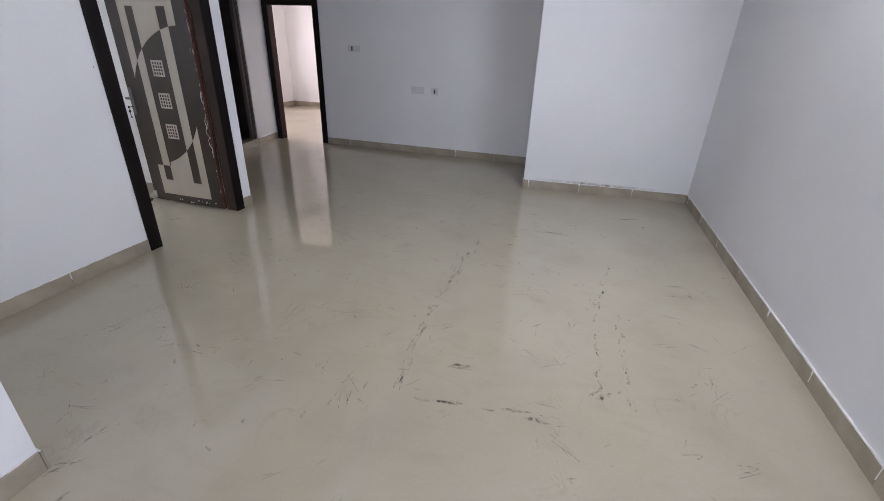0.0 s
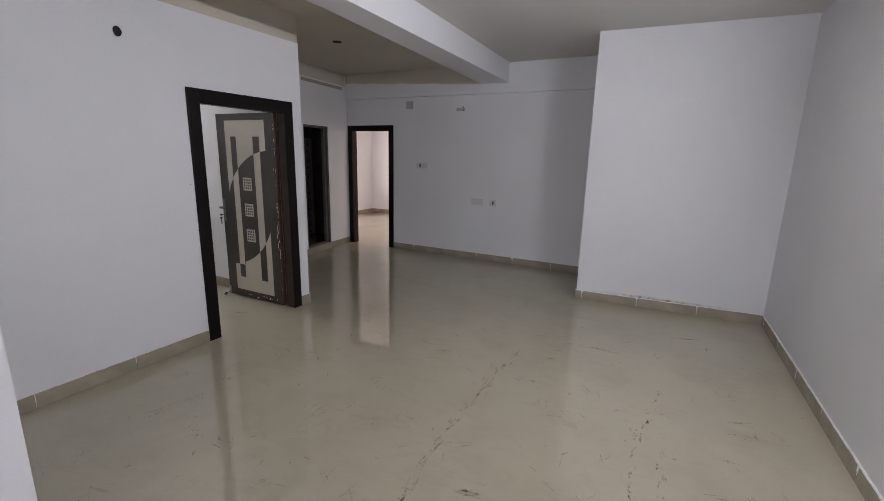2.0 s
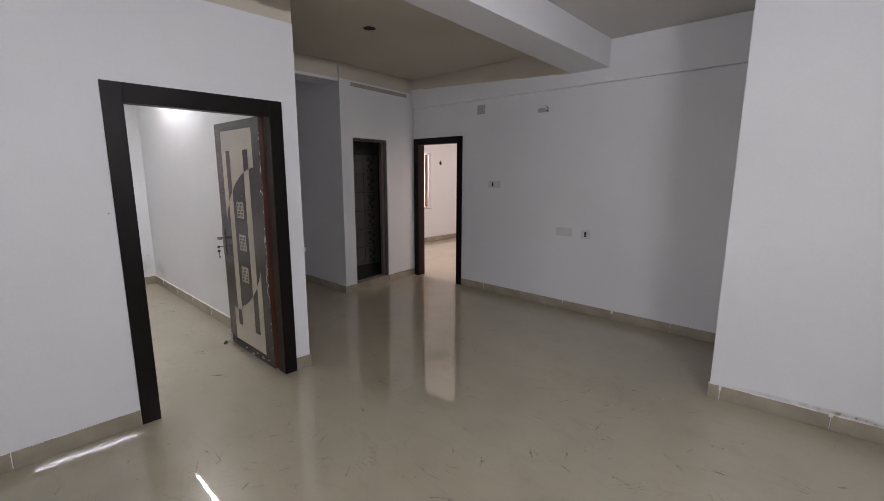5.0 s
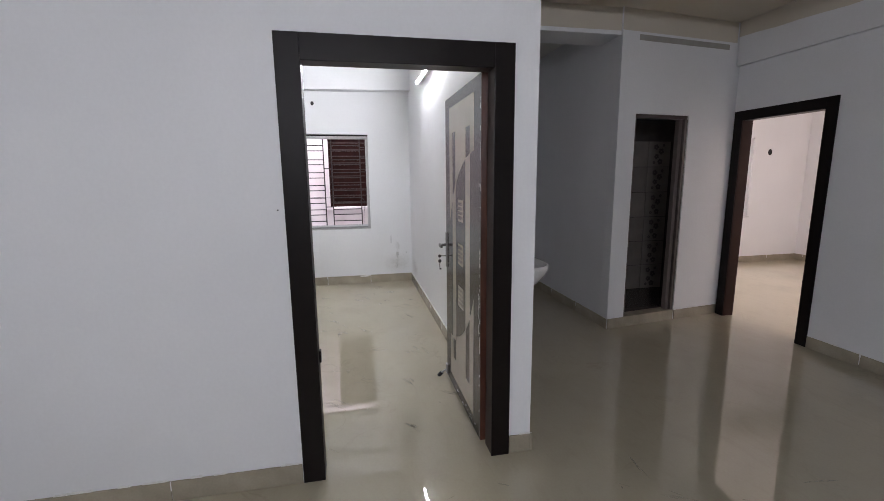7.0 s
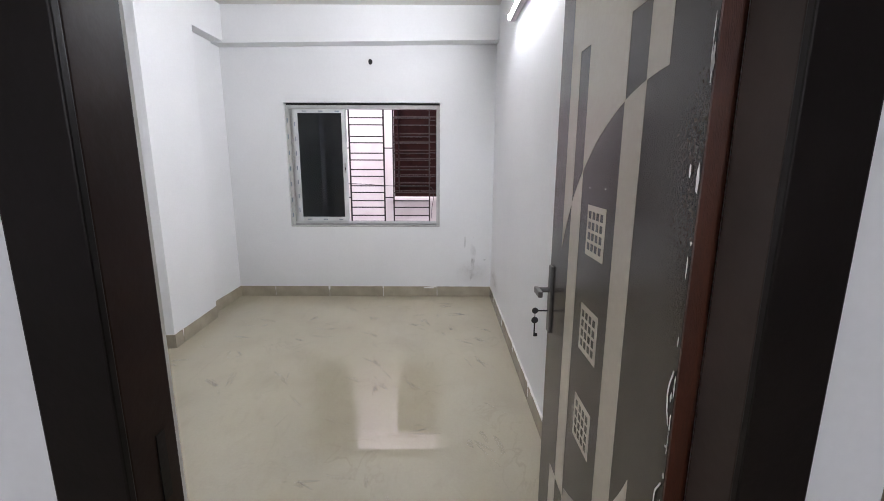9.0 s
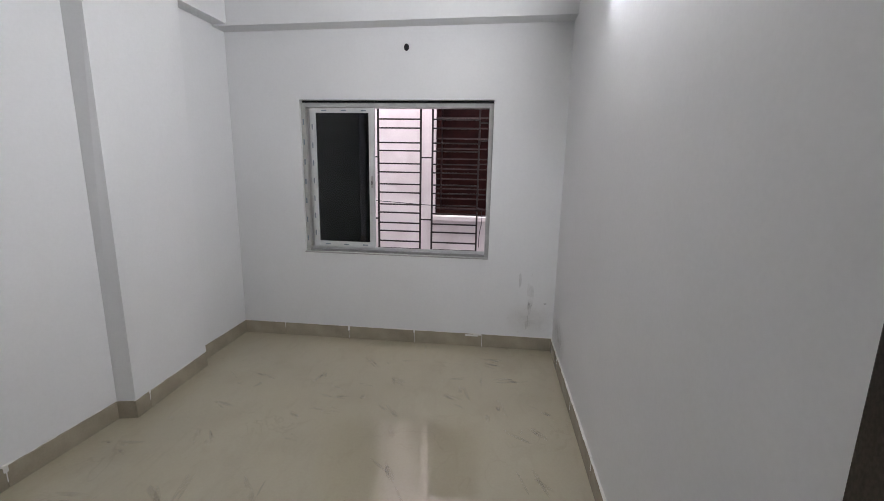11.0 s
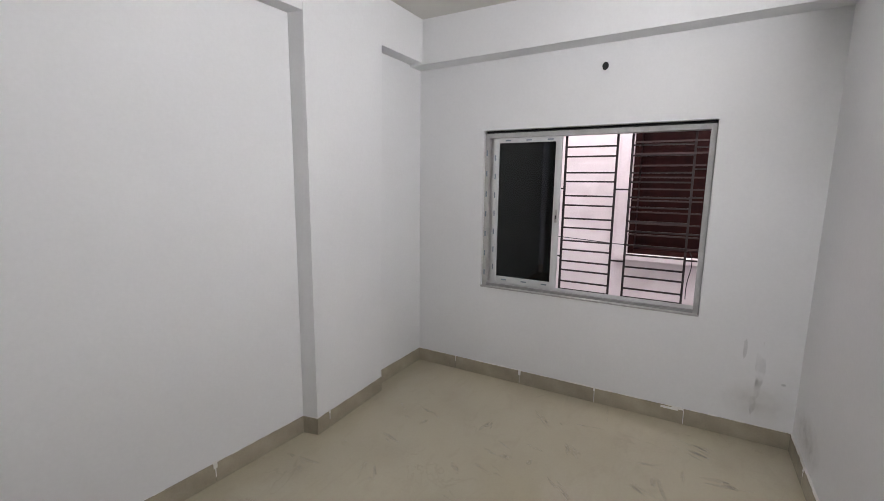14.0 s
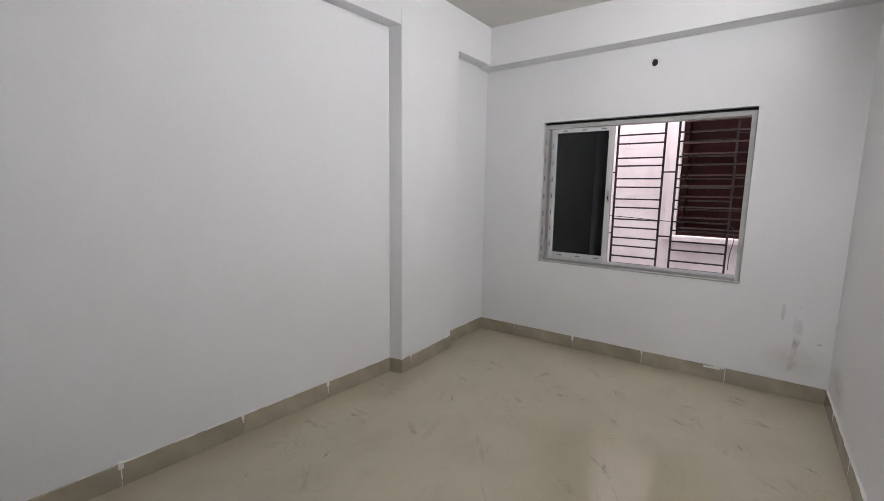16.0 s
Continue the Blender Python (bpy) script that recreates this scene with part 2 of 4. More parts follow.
# ---- building helpers ----
def bm_box(bm, lo, hi, bevel=0.0):
    vs = [bm.verts.new((x, y, z)) for x in (lo[0], hi[0]) for y in (lo[1], hi[1]) for z in (lo[2], hi[2])]
    fs = [bm.faces.new([vs[i] for i in q]) for q in ((0, 1, 3, 2), (4, 6, 7, 5), (0, 4, 5, 1), (2, 3, 7, 6), (0, 2, 6, 4), (1, 5, 7, 3))]
    if bevel:
        es = list({e for f in fs for e in f.edges})
        bmesh.ops.bevel(bm, geom=es, offset=bevel, segments=2, affect="EDGES", profile=0.6)
    return bm


def bm_prism(bm, pts, z0, z1):
    """An upright prism on the plan polygon pts, given anticlockwise."""
    a = [bm.verts.new((x, y, z0)) for x, y in pts]
    b = [bm.verts.new((x, y, z1)) for x, y in pts]
    n = len(pts)
    bm.faces.new(a[::-1])
    bm.faces.new(b)
    for i in range(n):
        bm.faces.new((a[i], a[(i + 1) % n], b[(i + 1) % n], b[i]))
    return bm


def bm_tube(bm, p0, p1, r, seg=10, r2=None):
    p0, p1 = Vector(p0), Vector(p1)
    d = p1 - p0
    m = Matrix.Translation((p0 + p1) / 2) @ d.to_track_quat("Z", "Y").to_matrix().to_4x4()
    bmesh.ops.create_cone(bm, cap_ends=True, segments=seg, radius1=r, radius2=r if r2 is None else r2, depth=d.length, matrix=m)
    return bm


def finish(name, bm, material, smooth=False):
    bmesh.ops.recalc_face_normals(bm, faces=bm.faces)
    me = bpy.data.meshes.new(name)
    bm.to_mesh(me)
    bm.free()
    if smooth:
        for f in me.polygons:
            f.use_smooth = True
    me.materials.append(material)
    return new(name, me)


def part(name, bm, material, parent, label="", smooth=False):
    ob = finish(name, bm, material, smooth)
    ob.parent = parent
    if label:
        tagged(ob, label)
    return ob


def thing(name, label, category, at=(0, 0, 0), group="", kind=""):
    ob = new(name)
    ob.location = at
    return tagged(ob, label, category, group, kind)


def setting(name, bm, material, label, category):
    return tagged(finish(name, bm, material), label, category, kind="structure")


def boxes(*pairs, bevel=0.0):
    bm = bmesh.new()
    for lo, hi in pairs:
        bm_box(bm, lo, hi, bevel)
    return bm


def lerp(a, b, t):
    return tuple(u + (v - u) * t for u, v in zip(a, b))


# ---- large structure ----
CEIL_H, CEIL_B = 2.96, 2.94
setting("floor", boxes(((-4.125, -6.0, -0.12), (4.72, 8.0, 0.0))), FLOOR, "polished cream vitrified tile floor with grey scuffs", "floor")
setting("ground", boxes(((-400, -400, -3.6), (400, 400, -3.4))), GROUND, "grey concrete ground below the building", "ground")

# wall between hall and bedroom, with the door opening; above it a band in ceiling paint
setting("wall_bedroom_front", boxes(((-0.13, -1.65, 0), (0, 0.045, 2.69)), ((-0.13, 1.03, 0), (0, 1.205, 2.69)), ((-0.13, 0.045, 2.065), (0, 1.03, 2.69))),
        WALL, "white painted wall with a door opening", "wall")
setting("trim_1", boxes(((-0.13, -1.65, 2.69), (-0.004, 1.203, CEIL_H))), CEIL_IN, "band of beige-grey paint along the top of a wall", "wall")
setting("wall_bedroom_side", boxes(((-4.125, 1.105, 0), (-0.13, 1.205, CEIL_H))), WALL, "white painted wall beside the wash alcove", "wall")
WY0, WY1, WZ0, WZ1 = -1.077, 0.533, 0.784, 2.072
setting("wall_bedroom_window", boxes(((-4.30, -2.1, -3.4), (-4.125, WY0, 3.4)), ((-4.30, WY1, -3.4), (-4.125, 3.0, 3.4)),
                                     ((-4.30, WY0, -3.4), (-4.125, WY1, WZ0)), ((-4.30, WY0, WZ1), (-4.125, WY1, 3.4))),
        WALL, "white painted wall with a window opening", "wall")
bm = bmesh.new()
bm_prism(bm, [(-2.70, -1.69), (-4.125, -1.69), (-4.125, -2.1), (0, -2.1), (0, -1.875), (-0.13, -1.86)], 0, CEIL_B)
setting("wall_bedroom_left", bm, WALL, "white painted bedroom wall", "wall")
bm = bmesh.new()
bm_prism(bm, [(-2.725, -1.585), (-3.43, -1.612), (-3.43, -1.689), (-2.70, -1.689)], 0, 2.72)
bm.verts.ensure_lookup_table()
# its face leans slightly, to come out flush with the beam
bm.verts[4].co.xy, bm.verts[5].co.xy = (-2.7105, -1.5755), (-3.43, -1.5675)
setting("wall_pilaster", bm, WALL, "white painted concrete pillar standing proud of the wall", "pillar")
bm = bmesh.new()
bm_prism(bm, [(-2.71, -1.578), (-3.964, -1.565), (-3.964, -1.685), (-2.70, -1.685), (-0.13, -1.85), (-0.13, -1.75)], 2.61, CEIL_B)
setting("wall_beam_left", bm, WALL, "white painted concrete beam along the bedroom wall", "beam")
bm = bm_box(bmesh.new(), (-4.123, -1.685, 2.595), (-3.958, 1.104, CEIL_B))
for v in bm.verts:
    if v.co.z < 2.7 and v.co.y > 0:
        v.co.z = 2.634
setting("wall_beam_window", bm, WALL, "white painted concrete beam over the window", "beam")
setting("ceiling_bedroom", boxes(((-4.123, -1.97, CEIL_B), (-0.131, 1.104, 3.06))), CEIL, "off-white painted bedroom ceiling", "ceiling")

# hall
setting("wall_entry_return", boxes(((1.19, -5.6, 0), (1.32, -1.65, CEIL_H)), ((0.0, -1.78, 0), (1.19, -1.65, CEIL_H))), WALL, "white painted wall corner", "wall")
HW = lambda y: 4.446 - 0.022 * (y - 3.07)
setting("wall_hall_right", bm_prism(bmesh.new(), [(HW(-5.6), -5.6), (HW(-5.6) + 0.14, -5.6), (4.60, 4.26), (HW(4.26), 4.26)], 0, CEIL_H), WALL, "long white painted hall wall", "wall")
bm = bmesh.new()
bm_prism(bm, [(2.585, 2.944), (4.47, 3.071), (4.459, 4.128), (2.585, 4.128)], 0, CEIL_H - 0.002)
setting("wall_pillar_block", bm, WALL, "broad white painted projecting wall block", "wall")
DX0, DX1, DZ = -1.755, -0.885, 2.06
setting("wall_hall_far", boxes(((-4.05, 4.13, 0), (DX0, 4.26, CEIL_H)), ((DX1, 4.13, 0), (4.46, 4.26, CEIL_H)), ((DX0, 4.13, DZ), (DX1, 4.26, CEIL_H))),
        WALL, "white painted wall with an open doorway", "wall")
setting("wall_beam_far", boxes(((-1.80, 4.078, 2.545), (2.583, 4.128, CEIL_H - 0.004)), bevel=0.004), WALL, "shallow white painted beam along the wall", "beam")
setting("wall_hall_back", boxes(((1.32, -5.6, 0), (1.75, -5.45, CEIL_H)), ((4.05, -5.6, 0), (4.634, -5.45, CEIL_H)), ((1.75, -5.6, 2.35), (4.05, -5.45, CEIL_H))),
        WALL, "white painted wall with a wide balcony opening", "wall")

# ceiling beam along the hall, wider towards the far wall
bm = bmesh.new()
lo = [(1.30, -5.44), (1.29, 0.5), (1.19, 4.076), (0.77, 4.076), (1.02, 0.5), (1.02, -5.44)]
bm_prism(bm, lo, 2.683, CEIL_H - 0.003)
setting("ceiling_beam", bm, WALL, "white painted ceiling beam running along the hall", "beam")
setting("ceiling_hall", boxes(((1.03, -5.6, CEIL_H), (4.78, 4.26, 3.08))), CEIL, "off-white painted hall ceiling", "ceiling")

CEIL_BAY = 2.953
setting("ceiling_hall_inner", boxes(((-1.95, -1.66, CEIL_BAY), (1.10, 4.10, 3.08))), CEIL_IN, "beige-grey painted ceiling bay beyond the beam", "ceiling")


def slanted_band(pts, face_y0, face_y1):
    """A coat of paint on a wall along x: the outline in x and z, between two depths in y."""
    bm = bmesh.new()
    a = [bm.verts.new((x, face_y0, z)) for x, z in pts]
    b = [bm.verts.new((x, face_y1, z)) for x, z in pts]
    bm.faces.new(a)
    bm.faces.new(b[::-1])
    for i in range(len(pts)):
        j = (i + 1) % len(pts)
        bm.faces.new((a[i], b[i], b[j], a[j]))
    return bm


# the bay's ceiling paint runs down onto the far beam, its lower edge brushed unevenly
edge = [(-1.80 + 2.72 * i / 14, 2.815 - 0.138 * i / 14 + 0.004 * math.sin(i * 2.3)) for i in range(15)]
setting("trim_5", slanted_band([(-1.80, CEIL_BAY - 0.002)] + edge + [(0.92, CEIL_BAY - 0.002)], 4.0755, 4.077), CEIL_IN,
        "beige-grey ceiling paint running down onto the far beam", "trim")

# wash alcove and bathroom
BA, BB = (-1.63, 2.70), (-1.82, 4.13)
bt = lambda y: lerp(BA, BB, (y - BA[1]) / (BB[1] - BA[1]))
BD0, BD1, BTOP, SILL = 2.895, 3.535, 2.06, 0.102
bm = bmesh.new()
off = lambda p: (p[0] - 0.12, p[1])
for a, b, z0, z1 in ((BA, bt(BD0), 0, CEIL_H), (bt(BD1), BB, 0, CEIL_H), (bt(BD0), bt(BD1), BTOP, CEIL_H)):
    bm_prism(bm, [a, b, off(b), off(a)], z0, z1)
setting("wall_bathroom", bm, WALL, "white painted wall with a narrow bathroom doorway", "wall")
bm = bmesh.new()
bm_prism(bm, [bt(BD0), bt(BD1), off(bt(BD1)), off(bt(BD0))], 0, SILL)
setting("trim_2", bm, SKIRT, "raised beige stone threshold of the bathroom", "threshold")
bm = bmesh.new()
off2 = lambda p, d: (p[0] + d, p[1])
bm_prism(bm, [bt(2.885), bt(3.975), off2(bt(3.975), 0.0025), off2(bt(2.885), 0.0025)], 2.693, 2.742)
setting("trim_3", bm, STRIPE, "grey-brown painted stripe high on the bathroom wall", "trim")
bm = bmesh.new()
bm_prism(bm, [BA, bt(4.07), off2(bt(4.07), 0.002), off2(BA, 0.002)], 2.765, CEIL_BAY - 0.002)
bm_prism(bm, [(-1.654, 1.208), (-1.654, 2.697), (-1.652, 2.697), (-1.652, 1.208)], 2.762, CEIL_BAY - 0.002)
setting("trim_6", bm, CEIL_IN, "beige-grey ceiling paint running down onto the alcove beam", "trim")
setting("wall_alcove_far", boxes(((-3.6, 2.70, 0), (-1.751, 2.82, CEIL_H))), WALL, "white painted alcove wall", "wall")
setting("wall_alcove_back", boxes(((-3.72, 1.205, 0), (-3.6, 2.82, CEIL_H))), WALL, "white painted wall at the end of the alcove", "wall")
setting("wall_beam_alcove", boxes(((-2.0, 1.206, 2.728), (-1.655, 2.699, CEIL_H))), WALL, "white painted beam over the alcove mouth", "beam")
setting("ceiling_alcove", boxes(((-3.6, 1.206, 2.95), (-2.0, 4.12, 3.06))), CEIL, "off-white painted alcove ceiling", "ceiling")
# dark lining over the white walls, so that the bathroom reads as unlit
setting("wall_bathroom_lining", boxes(((-2.80, 2.821, 0), (-2.645, 4.129, CEIL_H)), ((-2.645, 2.821, 0), (-1.78, 2.835, CEIL_H)), ((-2.645, 4.115, 0), (-1.94, 4.129, CEIL_H))),
        BATH_TILE, "bathroom tile walls, dark in colour for the unlit room", "wall")
setting("floor_bathroom", boxes(((-2.645, 2.836, 0.004), (-1.95, 4.114, 0.085))), BATH_TILE, "bathroom floor tiles, dark in colour for the unlit room", "floor")

# far room
RW0, RW1, RWZ0, RWZ1 = 5.25, 6.77, 0.785, 2.06
setting("wall_far_room_left", boxes(((-4.23, 4.26, -3.4), (-4.05, RW0, 3.2)), ((-4.23, RW1, -3.4), (-4.05, 8.0, 3.2)),
                                    ((-4.23, RW0, -3.4), (-4.05, RW1, RWZ0)), ((-4.23, RW0, RWZ1), (-4.05, RW1, 3.2))), WALL, "pale painted far room wall with a window opening", "wall")
setting("wall_far_room_back", boxes(((-4.05, 7.86, 0), (0.42, 8.0, 2.94))), WALL, "pale painted back wall of the far room", "wall")
setting("wall_far_room_right", boxes(((0.3, 4.26, 0), (0.42, 7.859, 2.94))), WALL, "pale painted side wall of the far room", "wall")
setting("ceiling_far_room", boxes(((-4.05, 4.26, 2.94), (0.42, 8.0, 3.06))), CEIL, "off-white painted far room ceiling", "ceiling")

# ---- bedroom door ----
CASE_W, JIN0, JIN1, HEAD = 0.10, 0.100, 0.98, 2.012


def casing_set(parent, sides):
    for name, lo, hi, m in sides:
        part(name, boxes((lo, hi), bevel=0.003), m, parent)


door_1 = thing("door_1", "dark brown door frame with an open laminate door", "door", (0, 0.54, 0), kind="structure")
door_1.location = (0, 0, 0)
casing_set(door_1, [
    ("casing", (0.001, -0.003, 0), (0.016, JIN0 + 0.002, 2.122), FRAME),
    ("casing", (0.001, JIN1 - 0.002, 0), (0.016, 1.078, 2.122), FRAME),
    ("casing", (0.001, JIN0 + 0.002, HEAD - 0.004), (0.0155, JIN1 - 0.002, 2.122), FRAME),
    ("jamb", (-0.105, 0.047, 0), (0.0, JIN0, 2.062), JAMB),
    ("jamb", (-0.105, JIN1, 0), (0.0, 1.028, 2.062), JAMB_PALER),
    ("jamb", (-0.105, JIN0, HEAD), (0.0, JIN1, 2.062), JAMB),
])
part("strike_plate", boxes(((-0.075, JIN0, 0.93), (-0.055, JIN0 + 0.002, 1.05))), FRAME, door_1)
part("strike_plate", boxes(((-0.09, JIN0, 0.60), (-0.055, JIN0 + 0.010, 0.66)), bevel=0.002), FRAME, door_1, "dark bolt keeper")

LW, LH, LX, LY, LT, LZ = 0.875, 2.006, -0.120, 0.953, 0.036, 0.014
leaf = part("leaf", boxes(((LX - LW, LY, LZ), (LX - 0.004, LY + LT, LZ + LH)), bevel=0.002), LAM_DARK, door_1, "dark laminate door with beige inlays, standing open")
part("edge_lipping", boxes(((LX - 0.004, LY, LZ), (LX + 0.001, LY + LT, LZ + LH))), EDGE, leaf, "red-brown raw wooden door edge")


def circle3(a, b, c):
    ax, ay, bx, by, cx, cy = *a, *b, *c
    d = 2 * (ax * (by - cy) + bx * (cy - ay) + cx * (ay - by))
    ux = ((ax * ax + ay * ay) * (by - cy) + (bx * bx + by * by) * (cy - ay) + (cx * cx + cy * cy) * (ay - by)) / d
    uy = ((ax * ax + ay * ay) * (cx - bx) + (bx * bx + by * by) * (ax - cx) + (cx * cx + cy * cy) * (bx - ax)) / d
    return ux, uy, math.hypot(ax - ux, ay - uy)


UP = circle3((0.14, 0.80), (0.30, 0.568), (0.735, 0.375))
LOW = circle3((0.315, 1.59), (0.63, 1.38), (0.735, 1.215))


def arc_top(u):
    """The upper curve of the dark field, as a depth below the leaf's top."""
    s = UP[2] ** 2 - (u - UP[0]) ** 2
    return UP[1] - math.sqrt(max(s, 0))


def arc_low(u):
    if u < 0.315:
        return 1.63
    s = LOW[2] ** 2 - (u - LOW[0]) ** 2
    return LOW[1] + math.sqrt(max(s, 0)) if LOW[1] < 1.4 else LOW[1] - math.sqrt(max(s, 0))


def inlay_column(bm, u0, u1, top_f, low_f, proud=0.0013, n=9):
    """A strip of the leaf's face between two curves; u runs from the free edge, depths from the top."""
    rows = []
    for i in range(n + 1):
        u = u0 + (u1 - u0) * i / n
        x = LX - LW + u
        rows.append([(x, LZ + LH - top_f(u)), (x, LZ + LH - low_f(u))])
    back = [[bm.verts.new((x, LY + 0.001, z)) for x, z in r] for r in rows]
    face = [[bm.verts.new((x, LY - proud, z)) for x, z in r] for r in rows]
    for i in range(n):
        for a, b, c, d in (((face, i, 0), (face, i, 1), (face, i + 1, 1), (face, i + 1, 0)),
                           ((face, i, 0), (face, i + 1, 0), (back, i + 1, 0), (back, i, 0)),
                           ((face, i, 1), (back, i, 1), (back, i + 1, 1), (face, i + 1, 1))):
            bm.faces.new([g[k][e] for g, k, e in (a, b, c, d)])
    bm.faces.new((face[0][0], back[0][0], back[0][1], face[0][1]))
    bm.faces.new((face[n][0], face[n][1], back[n][1], back[n][0]))


S1, S2, PU0, PU1 = (0.213, 0.300), (0.555, 0.652), 0.132, 0.735
PT, ST, SB, PB = 0.070, 0.233, 1.777, 1.928
const = lambda v: (lambda u: v)
bm = bmesh.new()
for u0, u1, strip in ((PU0, S1[0], 0), (*S1, 1), (S1[1], S2[0], 0), (*S2, 1), (S2[1], PU1, 0)):
    inlay_column(bm, u0, u1, const(PT), const(ST) if strip else arc_top)
part("inlay", bm, LAM_BEIGE, leaf, "beige upper panel inlay")
bm = bmesh.new()
for u0, u1, strip in ((PU0 + 0.01, S1[0], 0), (*S1, 1), (S1[1], 0.315, 0), (0.3151, S2[0], 0), (*S2, 1), (S2[1], PU1, 0)):
    inlay_column(bm, u0, u1, const(SB) if strip else arc_low, const(PB))
part("inlay", bm, LAM_BEIGE, leaf, "beige lower panel inlay")
for s in (S1, S2):
    bm = bmesh.new()
    inlay_column(bm, s[0], s[1], arc_top, arc_low)
    part("inlay", bm, LAM_BEIGE, leaf, "beige vertical strip inlay")
for vt in (0.657, 0.936, 1.216):
    bm = bmesh.new()
    inlay_column(bm, 0.365, 0.497, const(vt), const(vt + 0.137), n=1)
    plate = part("inlay", bm, LAM_BEIGE, leaf, "beige square inlay with sixteen dark squares")
    bm = bmesh.new()
    for i in range(4):
        for j in range(4):
            u, v = 0.365 + 0.014 + i * 0.0285, vt + 0.016 + j * 0.0285
            x, z = LX - LW + u, LZ + LH - v
            bm_box(bm, (x, LY - 0.0019, z - 0.0195), (x + 0.0165, LY - 0.001, z))
    part("dark_squares", bm, LAM_DARK, plate)
# lock with lever and keys on the free edge
HX, HZ = LX - LW + 0.030, 0.985
lock = part("lock_plate", boxes(((HX - 0.020, LY - 0.009, HZ - 0.125), (HX + 0.020, LY, HZ + 0.125)), bevel=0.003), OXIDE, leaf, "dark steel lock plate")
bm = bmesh.new()
bm_tube(bm, (HX, LY, HZ + 0.035), (HX, LY - 0.05, HZ + 0.035), 0.010, 12)
bm_box(bm, (HX - 0.012, LY - 0.062, HZ + 0.024), (HX + 0.065, LY - 0.046, HZ + 0.046), 0.004)
part("lever", bm, OXIDE, lock)
bm = bmesh.new()
bm_tube(bm, (HX, LY - 0.005, HZ - 0.045), (HX, LY - 0.045, HZ - 0.045), 0.003, 8)
bmesh.ops.create_uvsphere(bm, u_segments=10, v_segments=6, radius=0.012, matrix=pose(HX, LY - 0.056, HZ - 0.045) @ Matrix.Diagonal((0.45, 1, 1, 1)))
part("key", bm, RUBBER, lock, "key with a dark head in the lock", smooth=True)
bm = bmesh.new()
bmesh.ops.create_uvsphere(bm, u_segments=10, v_segments=6, radius=0.013, matrix=pose(HX, LY - 0.056, HZ - 0.082) @ Matrix.Diagonal((0.35, 1, 1.0, 1)))
bm_tube(bm, (HX, LY - 0.056, HZ - 0.09), (HX, LY - 0.056, HZ - 0.145), 0.0028, 8)
bm_box(bm, (HX - 0.002, LY - 0.056, HZ - 0.145), (HX + 0.002, LY - 0.045, HZ - 0.133))
bm_tube(bm, (HX, LY - 0.056, HZ - 0.07), (HX, LY - 0.056, HZ - 0.052), 0.0015, 6)
part("key", bm, RUBBER, lock, "spare key hanging from the lock")
# door stopper at the foot of the free edge
bm = bmesh.new()
bm_box(bm, (HX - 0.035, LY - 0.012, 0.028), (HX + 0.005, LY, 0.10), 0.002)
bm_tube(bm, (HX - 0.015, LY - 0.012, 0.055), (HX - 0.03, LY - 0.05, 0.026), 0.007, 8)
stopper = part("door_stopper", bm, STEEL, leaf, "worn steel foot stopper")
bm = bmesh.new()
bm_tube(bm, (HX - 0.028, LY - 0.045, 0.030), (HX - 0.036, LY - 0.066, 0.002), 0.014, 10, 0.016)
part("rubber_foot", bm, RUBBER, stopper)
# paint chips and putty smears on the leaf
rc = random.Random(5)
bm = bmesh.new()
for k in range(42):
    if k < 30:
        u, z, a, b = LW - rc.uniform(0.005, 0.012), LZ + rc.uniform(0.1, 1.9), rc.uniform(0.002, 0.006), rc.uniform(0.004, 0.035)
    else:
        u, z, a, b = rc.uniform(0.3, 0.8), LZ + rc.uniform(0.012, 0.05), rc.uniform(0.005, 0.014), rc.uniform(0.003, 0.008)
    x = LX - LW + u
    ring = [bm.verts.new((min(x + a * rc.uniform(0.5, 1) * math.cos(t), LX - 0.001), LY - 0.0022, z + b * rc.uniform(0.5, 1) * math.sin(t))) for t in [i * math.tau / 8 for i in range(8)]]
    bm.faces.new(ring)
for u, z, a, b in ((0.372, 1.408, 0.003, 0.0015), (0.486, 1.412, 0.003, 0.0015), (0.842, 1.462, 0.003, 0.012)):
    bm.faces.new([bm.verts.new((LX - LW + u + a * math.cos(t), LY - 0.0022, z + b * math.sin(t))) for t in [i * math.tau / 8 for i in range(8)]])
for z0, amp in ((0.62, 0.020), (0.72, 0.028), (0.80, 0.018), (1.02, 0.010)):
    prev = None
    for i in range(9):
        u, z = LW - 0.012 - amp * math.sin(i * math.pi / 8) * rc.uniform(0.8, 1.2), z0 + 0.013 * i
        pair = [bm.verts.new((LX - LW + u + d, LY - 0.0022, z)) for d in (-0.0022, 0.0022)]
        if prev:
            bm.faces.new((prev[0], prev[1], pair[1], pair[0]))
        prev = pair
part("putty_marks", bm, GROUT, leaf, "small white putty chips and smears")
for hz in (0.25, 1.05, 1.75):
    bm = bmesh.new()
    bm_tube(bm, (LX + 0.006, LY + LT + 0.004, hz), (LX + 0.006, LY + LT + 0.004, hz + 0.10), 0.006, 8)
    part("hinge", bm, STEEL, door_1)
# plaster closing the gap behind the frame on the bedroom side
setting("trim_4", boxes(((-0.1295, 0.046, 0), (-0.1055, 0.088, 2.03)), ((-0.1295, 0.046, 2.03), (-0.1055, 1.029, 2.064))),
        GROUT, "rough white plaster edge behind the door frame", "trim")

